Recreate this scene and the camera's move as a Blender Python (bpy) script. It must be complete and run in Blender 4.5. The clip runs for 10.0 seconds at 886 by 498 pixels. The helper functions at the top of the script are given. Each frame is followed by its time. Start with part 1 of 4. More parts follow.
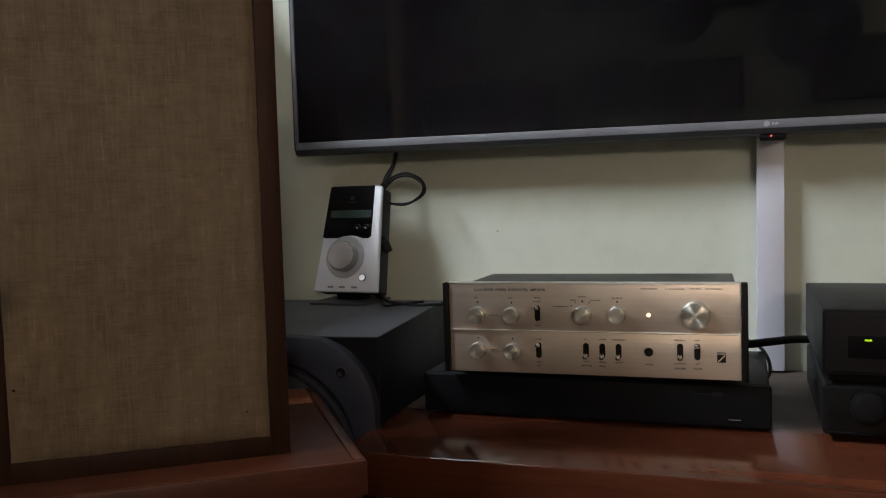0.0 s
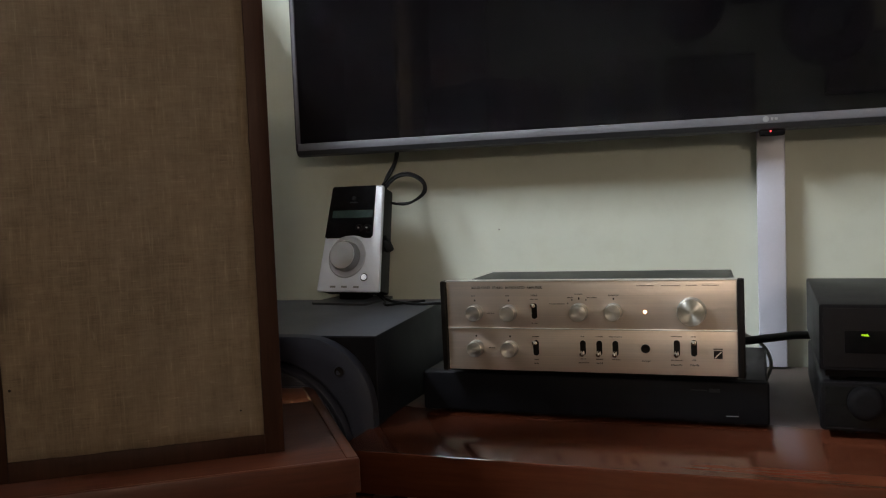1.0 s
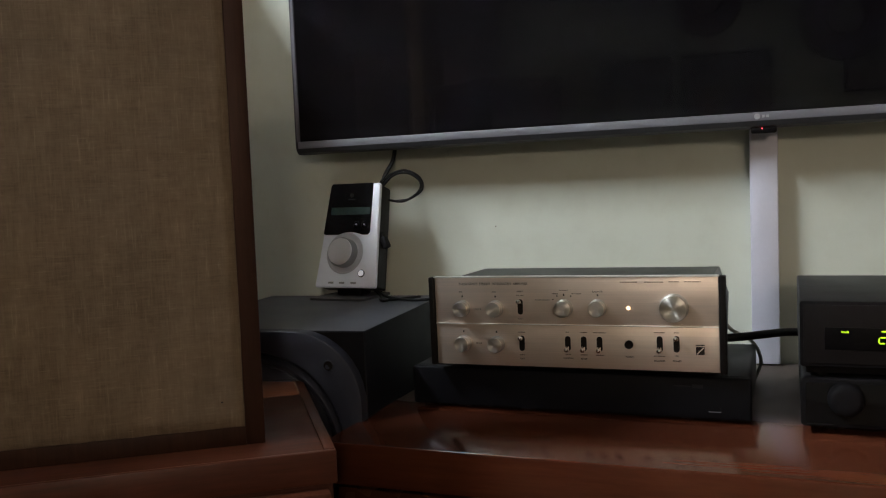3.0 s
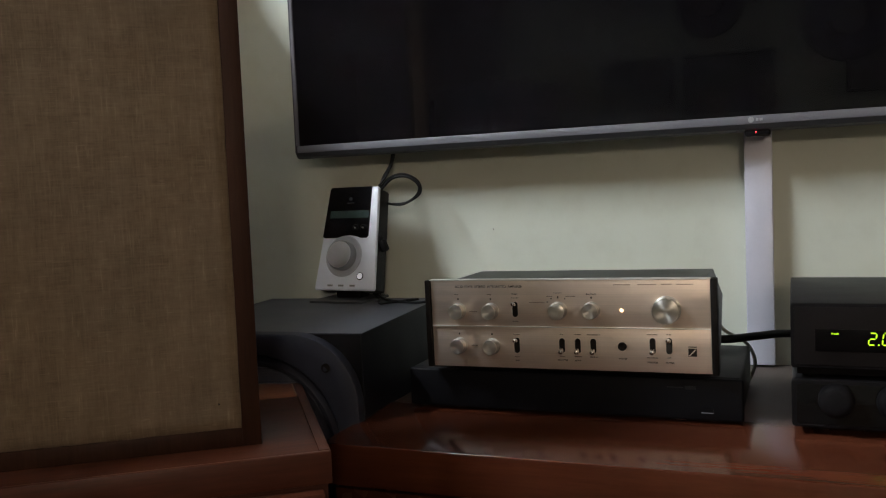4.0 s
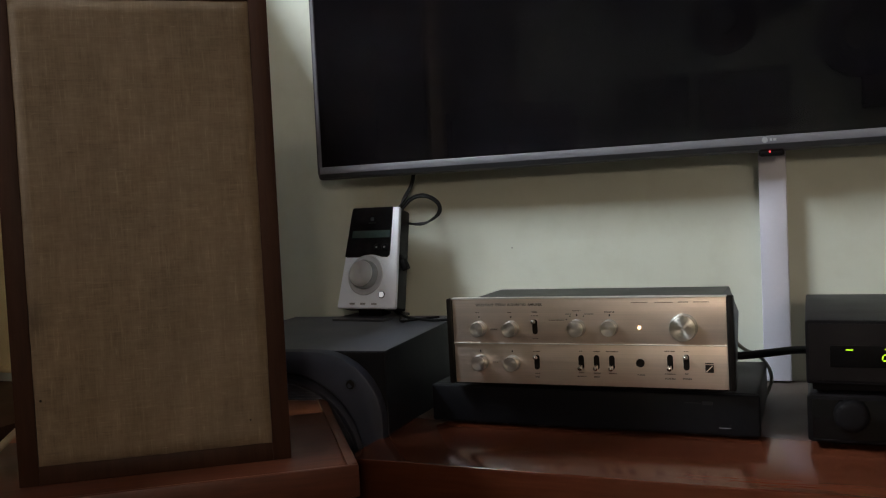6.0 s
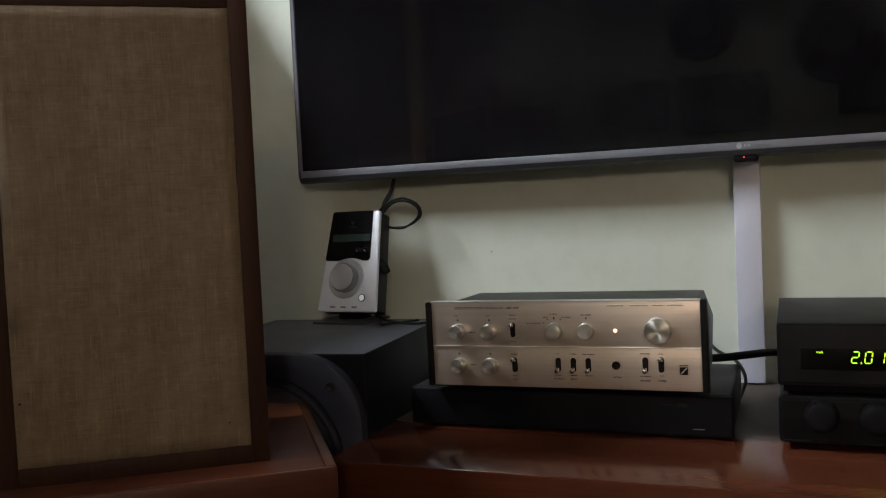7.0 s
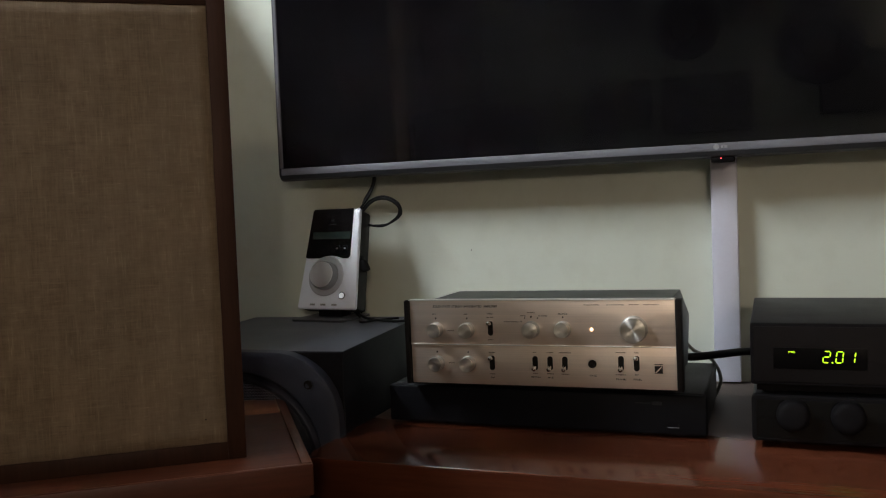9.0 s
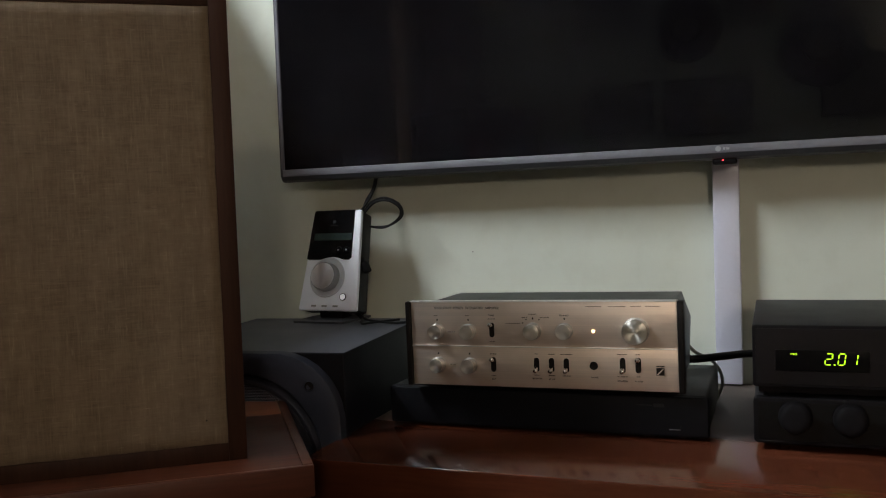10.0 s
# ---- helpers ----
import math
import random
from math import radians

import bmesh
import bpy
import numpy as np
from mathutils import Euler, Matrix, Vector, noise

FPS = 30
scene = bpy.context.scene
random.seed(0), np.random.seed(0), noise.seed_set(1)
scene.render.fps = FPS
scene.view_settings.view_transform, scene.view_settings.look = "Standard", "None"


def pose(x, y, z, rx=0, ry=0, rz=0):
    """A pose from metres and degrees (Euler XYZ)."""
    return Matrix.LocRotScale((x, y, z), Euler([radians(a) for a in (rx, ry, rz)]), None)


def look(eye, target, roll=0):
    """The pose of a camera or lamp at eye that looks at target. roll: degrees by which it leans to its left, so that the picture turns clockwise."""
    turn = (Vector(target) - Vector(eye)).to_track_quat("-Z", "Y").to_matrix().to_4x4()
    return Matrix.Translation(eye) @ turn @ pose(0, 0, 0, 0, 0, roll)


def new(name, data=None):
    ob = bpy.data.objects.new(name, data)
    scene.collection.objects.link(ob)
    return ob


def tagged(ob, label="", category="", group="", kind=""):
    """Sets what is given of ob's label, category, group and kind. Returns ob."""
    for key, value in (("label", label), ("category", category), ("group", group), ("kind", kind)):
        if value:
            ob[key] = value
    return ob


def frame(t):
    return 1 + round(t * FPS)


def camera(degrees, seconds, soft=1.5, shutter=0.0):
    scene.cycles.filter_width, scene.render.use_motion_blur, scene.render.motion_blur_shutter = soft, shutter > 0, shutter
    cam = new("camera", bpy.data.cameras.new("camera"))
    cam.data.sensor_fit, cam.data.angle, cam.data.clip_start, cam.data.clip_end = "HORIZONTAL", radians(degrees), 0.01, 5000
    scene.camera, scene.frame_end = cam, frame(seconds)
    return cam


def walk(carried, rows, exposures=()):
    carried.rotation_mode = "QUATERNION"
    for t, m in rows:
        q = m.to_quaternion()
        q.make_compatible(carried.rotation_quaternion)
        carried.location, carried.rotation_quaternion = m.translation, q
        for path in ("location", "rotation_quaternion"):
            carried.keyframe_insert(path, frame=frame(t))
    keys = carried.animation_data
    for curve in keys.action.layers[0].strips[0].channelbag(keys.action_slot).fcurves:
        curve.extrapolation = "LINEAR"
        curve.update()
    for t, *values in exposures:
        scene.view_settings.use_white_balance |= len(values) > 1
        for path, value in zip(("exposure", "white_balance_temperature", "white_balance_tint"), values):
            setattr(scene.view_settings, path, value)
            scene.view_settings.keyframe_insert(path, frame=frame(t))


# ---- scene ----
cam = camera(54.2, 10.0, 1.15)
PATH = [
    (0, (0.024, 0.005, 1.0), (-0.632, 1.89, 0.869), -1.6),
    (0.5, (0.025, 0.005, 0.999), (-0.638, 1.887, 0.867), -1.6),
    (1, (0.046, 0.009, 0.998), (-0.643, 1.882, 0.868), -2.2),
    (1.5, (0.069, 0.011, 0.997), (-0.634, 1.88, 0.874), -2.5),
    (2, (0.075, 0.01, 0.996), (-0.644, 1.872, 0.873), -2.4),
    (2.5, (0.081, 0.011, 0.996), (-0.652, 1.867, 0.862), -2.3),
    (4, (0.107, 0.003, 1.0), (-0.643, 1.852, 0.868), -2.4),
    (4.5, (0.105, -0.003, 1.0), (-0.664, 1.839, 0.885), -2.7),
    (5, (0.106, -0.012, 1.006), (-0.686, 1.822, 0.911), -2.9),
    (6.5, (0.115, -0.031, 1.005), (-0.653, 1.814, 0.915), -2.6),
    (7, (0.12, -0.035, 1.007), (-0.625, 1.819, 0.92), -2.6),
    (7.5, (0.125, -0.039, 1.008), (-0.597, 1.824, 0.916), -2.5),
    (8, (0.13, -0.037, 1.008), (-0.583, 1.829, 0.913), -2.4),
    (8.5, (0.13, -0.036, 1.008), (-0.581, 1.831, 0.916), -2.2),
    (9, (0.129, -0.037, 1.008), (-0.583, 1.83, 0.914), -2.2),
    (9.5, (0.129, -0.036, 1.007), (-0.584, 1.831, 0.913), -2.1),
    (10, (0.128, -0.036, 1.007), (-0.586, 1.83, 0.918), -2.1),
]
walk(cam, [(t, look(eye, target, roll)) for t, eye, target, roll in PATH], [(0.0, 0.0), (4.5, 0.0), (6.5, -0.1), (8.0, -0.12), (10.0, -0.12)])

# ---- light and exposure ----
world = bpy.data.worlds.new("world")
world.use_nodes = True
world.node_tree.nodes["Background"].inputs["Color"].default_value = (0.02, 0.022, 0.026, 1)
world.node_tree.nodes["Background"].inputs["Strength"].default_value = 0.2
scene.world = world
scene.view_settings.exposure = 0.0
TUBE_POWER = 424.0
FILL_POWER = 62.0


# ---- materials ----
def nodes_of(name):
    m = bpy.data.materials.new(name)
    m.use_nodes = True
    nt = m.node_tree
    return m, nt, nt.nodes["Principled BSDF"]


def node(nt, kind, **inputs):
    n = nt.nodes.new(kind)
    for key, value in inputs.items():
        n.inputs[key.replace("_", " ")].default_value = value
    return n


def coords(nt, scale=(1, 1, 1), turn=(0, 0, 0)):
    tc = nt.nodes.new("ShaderNodeTexCoord")
    mp = nt.nodes.new("ShaderNodeMapping")
    mp.inputs["Scale"].default_value = scale
    mp.inputs["Rotation"].default_value = [radians(a) for a in turn]
    nt.links.new(tc.outputs["Object"], mp.inputs["Vector"])
    return mp.outputs["Vector"]


def noise_of(nt, vec, scale, detail=4.0, rough=0.55):
    n = node(nt, "ShaderNodeTexNoise", Scale=scale, Detail=detail, Roughness=rough)
    nt.links.new(vec, n.inputs["Vector"])
    return n.outputs["Fac"]


def ramp(nt, fac, stops):
    r = nt.nodes.new("ShaderNodeValToRGB")
    el = r.color_ramp.elements
    while len(el) < len(stops):
        el.new(0.5)
    for e, (p, c) in zip(el, stops):
        e.position = p
        e.color = (*c, 1) if len(c) == 3 else c
    nt.links.new(fac, r.inputs["Fac"])
    return r.outputs["Color"]


def mixed(nt, fac, a, b, mode="MIX"):
    m = nt.nodes.new("ShaderNodeMix")
    m.data_type, m.blend_type = "RGBA", mode
    for sock, v in ((m.inputs[0], fac), (m.inputs[6], a), (m.inputs[7], b)):
        if isinstance(v, (int, float)):
            sock.default_value = v
        elif isinstance(v, tuple):
            sock.default_value = (*v, 1)
        else:
            nt.links.new(v, sock)
    return m.outputs[2]


def ranged(nt, fac, lo, hi, a=0.3, b=0.7):
    m = nt.nodes.new("ShaderNodeMapRange")
    for key, v in zip(("From Min", "From Max", "To Min", "To Max"), (a, b, lo, hi)):
        m.inputs[key].default_value = v
    nt.links.new(fac, m.inputs["Value"])
    return m.outputs["Result"]


def bump(nt, bsdf, height, strength, distance=0.001):
    b = node(nt, "ShaderNodeBump", Strength=strength, Distance=distance)
    nt.links.new(height, b.inputs["Height"])
    nt.links.new(b.outputs["Normal"], bsdf.inputs["Normal"])


def plain(name, base, rough=0.5, metal=0.0, grain=400.0, blotch=9.0, vary=0.12, relief=0.15, coat=0.0, spec=0.5, speck=0.14):
    """Paint, plastic or metal: colour and gloss vary at a fine and at a broad scale."""
    m, nt, b = nodes_of(name)
    vec = coords(nt)
    fine, broad = noise_of(nt, vec, grain, 3), noise_of(nt, vec, blotch, 5)
    lo, hi = tuple(c * (1 - vary) for c in base), tuple(min(c * (1 + vary), 1) for c in base)
    c1 = ramp(nt, broad, [(0.3, lo), (0.7, hi)])
    c2 = ramp(nt, fine, [(0.35, (1 - speck,) * 3), (0.65, (1,) * 3)])
    b.inputs["Specular IOR Level"].default_value = spec
    nt.links.new(mixed(nt, 1.0, c1, c2, "MULTIPLY"), b.inputs["Base Color"])
    nt.links.new(ranged(nt, broad, max(rough - 0.07, 0.02), rough + 0.07), b.inputs["Roughness"])
    b.inputs["Metallic"].default_value = metal
    b.inputs["Coat Weight"].default_value = coat
    if relief:
        bump(nt, b, fine, relief, 0.0004)
    return m


def wood(name, dark, light, along="x", rough=0.3, coat=0.3, scale=1.0, dust=None, spec=0.5, depth=0.72, relief=0.08):
    """Veneer with long grain; dust: beyond that y a matt grey film lies on it."""
    m, nt, b = nodes_of(name)
    s = {"x": (2.2, 30, 30), "y": (30, 2.2, 30), "z": (30, 30, 2.2)}[along]
    vec = coords(nt, tuple(v * scale for v in s))
    g1 = noise_of(nt, vec, 1.0, 6, 0.6)
    g2 = noise_of(nt, vec, 9.0, 4, 0.6)
    broad = noise_of(nt, coords(nt), 5.0, 4)
    col = ramp(nt, g1, [(0.3, dark), (0.7, light)])
    col = mixed(nt, 1.0, col, ramp(nt, g2, [(0.3, (depth,) * 3), (0.65, (1,) * 3)]), "MULTIPLY")
    b.inputs["Specular IOR Level"].default_value = spec
    col = mixed(nt, 1.0, col, ramp(nt, broad, [(0.3, (0.82,) * 3), (0.7, (1.0,) * 3)]), "MULTIPLY")
    gloss = ranged(nt, broad, rough - 0.06, rough + 0.1)
    coat_out = None
    if dust is not None:
        tc = nt.nodes.new("ShaderNodeTexCoord")
        sep = nt.nodes.new("ShaderNodeSeparateXYZ")
        nt.links.new(tc.outputs["Object"], sep.inputs[0])
        wob = nt.nodes.new("ShaderNodeMath")
        wob.operation = "MULTIPLY_ADD"
        wob.inputs[1].default_value = 0.02
        nt.links.new(noise_of(nt, coords(nt), 20.0, 4), wob.inputs[0])
        nt.links.new(sep.outputs["Y"], wob.inputs[2])
        film = ranged(nt, wob.outputs[0], 0.0, 0.8, dust, dust + 0.06)
        col = mixed(nt, film, col, (0.12, 0.10, 0.085))
        add = nt.nodes.new("ShaderNodeMath")
        add.operation = "MULTIPLY_ADD"
        add.inputs[1].default_value = 0.6
        nt.links.new(film, add.inputs[0])
        nt.links.new(gloss, add.inputs[2])
        gloss = add.outputs[0]
        coat_out = ranged(nt, film, coat, 0.0, 0.0, 0.8)
    nt.links.new(col, b.inputs["Base Color"])
    nt.links.new(gloss, b.inputs["Roughness"])
    b.inputs["Coat Weight"].default_value = coat
    b.inputs["Coat Roughness"].default_value = 0.05
    if coat_out is not None:
        nt.links.new(coat_out, b.inputs["Coat Weight"])
    if relief:
        bump(nt, b, g2, relief, 0.0005)
    return m


def linen(name):
    """Loose brown and straw weave with thick slubs both ways; local x across, z up."""
    m, nt, b = nodes_of(name)
    weft = noise_of(nt, coords(nt, (90, 90, 1100)), 1.0, 2, 0.6)
    warp = noise_of(nt, coords(nt, (1100, 90, 90)), 1.0, 2, 0.6)
    slub_h = noise_of(nt, coords(nt, (30, 30, 560)), 1.0, 3, 0.7)
    slub_v = noise_of(nt, coords(nt, (480, 30, 27)), 1.0, 3, 0.7)
    band = noise_of(nt, coords(nt, (60, 10, 9)), 1.0, 3, 0.6)
    blot = noise_of(nt, coords(nt), 11.0, 6, 0.65)
    clump = noise_of(nt, coords(nt, (48, 30, 75)), 1.0, 4, 0.7)
    a = mixed(nt, 0.5, weft, warp)
    c = mixed(nt, 0.55, slub_h, slub_v)
    w = mixed(nt, 0.68, a, c)
    w = mixed(nt, 0.2, w, band)
    w = mixed(nt, 0.24, w, clump)
    col = ramp(nt, w, [(0.34, (0.128, 0.086, 0.050)), (0.5, (0.208, 0.1455, 0.091)), (0.58, (0.246, 0.175, 0.112)), (0.70, (0.35, 0.255, 0.170))])
    col = mixed(nt, ramp(nt, slub_v, [(0.59, (0, 0, 0)), (0.72, (0.4, 0.4, 0.4))]), col, (0.36, 0.27, 0.175))
    col = mixed(nt, ramp(nt, slub_h, [(0.60, (0, 0, 0)), (0.73, (0.28, 0.28, 0.28))]), col, (0.36, 0.27, 0.175))
    col = mixed(nt, ramp(nt, slub_h, [(0.28, (0.4, 0.4, 0.4)), (0.37, (0, 0, 0))]), col, (0.13, 0.09, 0.06))
    fleck_v = noise_of(nt, coords(nt, (330, 40, 62)), 1.0, 2, 0.5)
    fleck_h = noise_of(nt, coords(nt, (70, 40, 360)), 1.0, 2, 0.5)
    for fleck in (fleck_v, fleck_h):
        col = mixed(nt, ramp(nt, fleck, [(0.66, (0, 0, 0)), (0.78, (0.36, 0.36, 0.36))]), col, (0.40, 0.30, 0.21))
    streak = noise_of(nt, coords(nt, (75, 20, 11)), 1.0, 4, 0.6)
    col = mixed(nt, 1.0, col, ramp(nt, streak, [(0.32, (0.86, 0.86, 0.84)), (0.62, (1, 1, 1))]), "MULTIPLY")
    col = mixed(nt, 1.0, col, ramp(nt, blot, [(0.3, (0.80, 0.80, 0.79)), (0.68, (1, 1, 1))]), "MULTIPLY")
    # old dark smudge by the rim
    off = nt.nodes.new("ShaderNodeVectorMath")
    off.operation, off.inputs[1].default_value = "SUBTRACT", (-0.101 / 0.013, 0, 0.155 / 0.024)
    flat = nt.nodes.new("ShaderNodeVectorMath")
    flat.operation = "LENGTH"
    nt.links.new(coords(nt, (1 / 0.013, 0, 1 / 0.024)), off.inputs[0])
    nt.links.new(off.outputs[0], flat.inputs[0])
    rag = nt.nodes.new("ShaderNodeMath")
    rag.operation = "MULTIPLY_ADD"
    rag.inputs[1].default_value = 0.9
    nt.links.new(noise_of(nt, coords(nt), 90.0, 4), rag.inputs[0])
    nt.links.new(flat.outputs["Value"], rag.inputs[2])
    col = mixed(nt, ranged(nt, rag.outputs[0], 0.5, 0.0, 0.6, 1.5), col, (0.05, 0.035, 0.024))
    nt.links.new(col, b.inputs["Base Color"])
    b.inputs["Roughness"].default_value = 0.92
    b.inputs["Sheen Weight"].default_value = 0.15
    bump(nt, b, w, 0.5, 0.001)
    return m


def brushed(name, base, rough=0.3, along="x", metal=1.0):
    m, nt, b = nodes_of(name)
    s = {"x": (4, 700, 700), "z": (700, 700, 4)}[along]
    g = noise_of(nt, coords(nt, s), 1.0, 3, 0.6)
    broad = noise_of(nt, coords(nt), 14.0, 4)
    col = ramp(nt, g, [(0.3, tuple(c * 0.88 for c in base)), (0.7, base)])
    col = mixed(nt, 1.0, col, ramp(nt, broad, [(0.3, (0.93,) * 3), (0.7, (1,) * 3)]), "MULTIPLY")
    nt.links.new(col, b.inputs["Base Color"])
    nt.links.new(ranged(nt, g, rough - 0.06, rough + 0.08), b.inputs["Roughness"])
    b.inputs["Metallic"].default_value = metal
    b.inputs["Anisotropic"].default_value = 0.4
    bump(nt, b, g, 0.06, 0.0002)
    return m


def spun(name, base, rough=0.36, metal=1.0, spread=0.85):
    """Turned metal whose fine rings throw a bow-tie highlight."""
    m, nt, b = nodes_of(name)
    t = nt.nodes.new("ShaderNodeTangent")
    t.direction_type, t.axis = "RADIAL", "Y"
    nt.links.new(t.outputs[0], b.inputs["Tangent"])
    b.inputs["Base Color"].default_value = (*base, 1)
    b.inputs["Metallic"].default_value = metal
    b.inputs["Anisotropic"].default_value = spread
    b.inputs["Anisotropic Rotation"].default_value = 0.25
    nt.links.new(ranged(nt, noise_of(nt, coords(nt), 60.0, 3), rough - 0.05, rough + 0.05), b.inputs["Roughness"])
    return m


def glow(name, colour, strength):
    m, nt, b = nodes_of(name)
    b.inputs["Base Color"].default_value = (*colour, 1)
    b.inputs["Emission Color"].default_value = (*colour, 1)
    b.inputs["Emission Strength"].default_value = strength
    return m


def wall_paint(name, base):
    m, nt, b = nodes_of(name)
    vec = coords(nt)
    broad, mid, fine = noise_of(nt, vec, 1.6, 5), noise_of(nt, vec, 22.0, 5), noise_of(nt, vec, 260.0, 3)
    col = ramp(nt, broad, [(0.3, tuple(c * 0.94 for c in base)), (0.7, base)])
    col = mixed(nt, 1.0, col, ramp(nt, mid, [(0.28, (0.95, 0.945, 0.93)), (0.5, (1, 1, 1))]), "MULTIPLY")
    nt.links.new(col, b.inputs["Base Color"])
    b.inputs["Roughness"].default_value = 0.55
    bump(nt, b, mixed(nt, 0.4, mid, fine), 0.18, 0.0015)
    return m


WALL = wall_paint("wall_paint", (0.715, 0.738, 0.630))
# dark brown chosen for an unseen wall, to cut the room's bounce light
LOW_BOUNCE_WALL = wall_paint("low_bounce_brown", (0.16, 0.12, 0.09))
# wall green toned down: the dim end of the room put into the paint
DIMMED_WALL = wall_paint("dimmed_green_paint", (0.27, 0.275, 0.215))
CEIL = wall_paint("ceiling_paint", (0.5, 0.5, 0.5))
FLOOR = plain("floor_stone", (0.20, 0.17, 0.14), 0.35, 0, 90, 3, 0.15)
WOOD_TOP = wood("red_brown_veneer", (0.067, 0.0172, 0.0079), (0.116, 0.0322, 0.0154), "x", 0.15, 0.06, dust=1.03, depth=0.84, spec=0.5, relief=0.0)
WOOD_FRONT = wood("red_brown_front", (0.05, 0.015, 0.007), (0.09, 0.03, 0.014), "x", 0.3, 0.3)
WOOD_SIDE = wood("stand_veneer", (0.064, 0.0158, 0.0072), (0.114, 0.0305, 0.0138), "x", 0.42, 0.0, spec=0.3, depth=0.7)
# lighter rail wood, raised further so its colour carries the lit patch
WOOD_LIT_RAIL = wood("lit_rail_veneer", (0.28, 0.092, 0.044), (0.43, 0.155, 0.08), "x", 0.35, 0.15)
WOOD_PALE = wood("pale_edging", (0.36, 0.22, 0.13), (0.5, 0.33, 0.2), "y", 0.4, 0.1)
# pale colour stands in for light on an upright edge, mirrored in the screen
WOOD_LIT_EDGE = wood("lit_edge_wood", (0.56, 0.40, 0.27), (0.72, 0.54, 0.38), "z", 0.4, 0.1)
WALNUT = wood("dark_walnut", (0.033, 0.0125, 0.0070), (0.060, 0.024, 0.0138), "z", 0.5, 0.0, spec=0.15)
LINEN = linen("linen_cloth")
BLACK = plain("black_plastic", (0.0075, 0.0066, 0.0072), 0.6, 0, 700, 12, 0.2, 0.2, spec=0.06)
BROWN_BLACK = plain("brown_black_panel", (0.0095, 0.0074, 0.0072), 0.5, 0, 600, 9, 0.2, 0.1, spec=0.1)
BLACK_GLOSS = plain("black_gloss", (0.004, 0.004, 0.0045), 0.14, 0, 500, 6, 0.2, 0.0, 0.1, spec=0.35)
VINYL = plain("matt_black_vinyl", (0.0105, 0.0108, 0.0155), 0.6, 0, 900, 7, 0.25, 0.25, spec=0.12)
# dust speckle on a paler copy of the vinyl; grazing light is in the colour
DUSTY_LIT = plain("dusty_lit_vinyl", (0.072, 0.074, 0.090), 0.5, 0, 500, 11, 0.28, 0.25, spec=0.4, speck=0.3)
DARK_METAL = plain("dark_painted_metal", (0.013, 0.0122, 0.0135), 0.5, 0.0, 900, 8, 0.2, 0.25, spec=0.25)
BLACK_BLUE = plain("blue_black_plastic", (0.0066, 0.0068, 0.0090), 0.55, 0, 700, 12, 0.2, 0.2, spec=0.12)
BAFFLE = plain("charcoal_moulding", (0.029, 0.031, 0.045), 0.55, 0, 700, 12, 0.15, 0.2, spec=0.3)
INK_SOFT = plain("faded_ink", (0.16, 0.12, 0.09), 0.7, 0, 300, 30, 0.1, 0.0, spec=0.2)
KNOB_SIDE = plain("knurled_aluminium", (0.58, 0.55, 0.51), 0.42, 1.0, 300, 30, 0.1, 0.0)
LID = plain("grey_green_metal", (0.022, 0.024, 0.021), 0.45, 0.1, 900, 9, 0.15, 0.2)
CHEEK = wood("black_brown_cheek", (0.006, 0.0045, 0.004), (0.012, 0.009, 0.007), "y", 0.5, 0.0, spec=0.15)
PLATE = brushed("champagne_aluminium", (0.87, 0.735, 0.63), 0.42, metal=0.74)
TRIM = brushed("bright_trim", (0.92, 0.89, 0.85), 0.32, metal=0.45)
KNOB = spun("turned_aluminium", (0.96, 0.91, 0.84))
POD_KNOB = spun("turned_steel", (0.96, 0.97, 1.0), 0.34, 0.85, 0.75)
CHROME = plain("chrome", (0.85, 0.83, 0.8), 0.15, 1.0, 300, 20, 0.05, 0.0)
INK = plain("dark_ink", (0.022, 0.016, 0.013), 0.7, 0, 300, 30, 0.1, 0.0, spec=0.1)
HOLE = plain("dark_slot", (0.012, 0.009, 0.007), 0.7, 0, 300, 30, 0.1, 0.0, spec=0.1)
SILVER = plain("silver_plastic", (0.84, 0.88, 0.98), 0.36, 0.0, 900, 10, 0.04, 0.03, speck=0.04)
RECESS = plain("satin_recess", (0.50, 0.52, 0.58), 0.36, 0.0, 700, 10, 0.05, 0.03, speck=0.04)
GREY_PLASTIC = plain("grey_plastic", (0.30, 0.31, 0.33), 0.4, 0.2, 700, 10, 0.08, 0.05)
MESH_GREY = plain("mesh_metal", (0.5, 0.53, 0.64), 0.4, 0.3, 700, 10, 0.1, 0.0)
BEZEL = plain("tv_bezel", (0.17, 0.165, 0.19), 0.45, 0.0, 600, 5, 0.06, 0.05, speck=0.06)
BEZEL_DARK = plain("tv_bezel_dark", (0.055, 0.055, 0.06), 0.42, 0.3, 700, 8, 0.1, 0.1)
SCREEN = plain("screen_glass", (0.0042, 0.0038, 0.0046), 0.06, 0, 200, 3, 0.2, 0.0, spec=0.3, speck=0.0)
DUCT = plain("duct_plastic", (0.77, 0.76, 0.86), 0.42, 0, 300, 6, 0.03, 0.02, speck=0.02)
RUBBER = plain("cable_rubber", (0.008, 0.0078, 0.008), 0.55, 0, 500, 30, 0.15, 0.1, spec=0.15)
GREY_CABLE = plain("grey_cable", (0.28, 0.28, 0.24), 0.5, 0, 500, 30, 0.15, 0.1)
PRINT = plain("grey_print", (0.020, 0.020, 0.021), 0.6, 0, 300, 30, 0.1, 0.0, spec=0.2)
PALE_PRINT = plain("pale_print", (0.42, 0.42, 0.44), 0.4, 0.2, 300, 30, 0.05, 0.0)
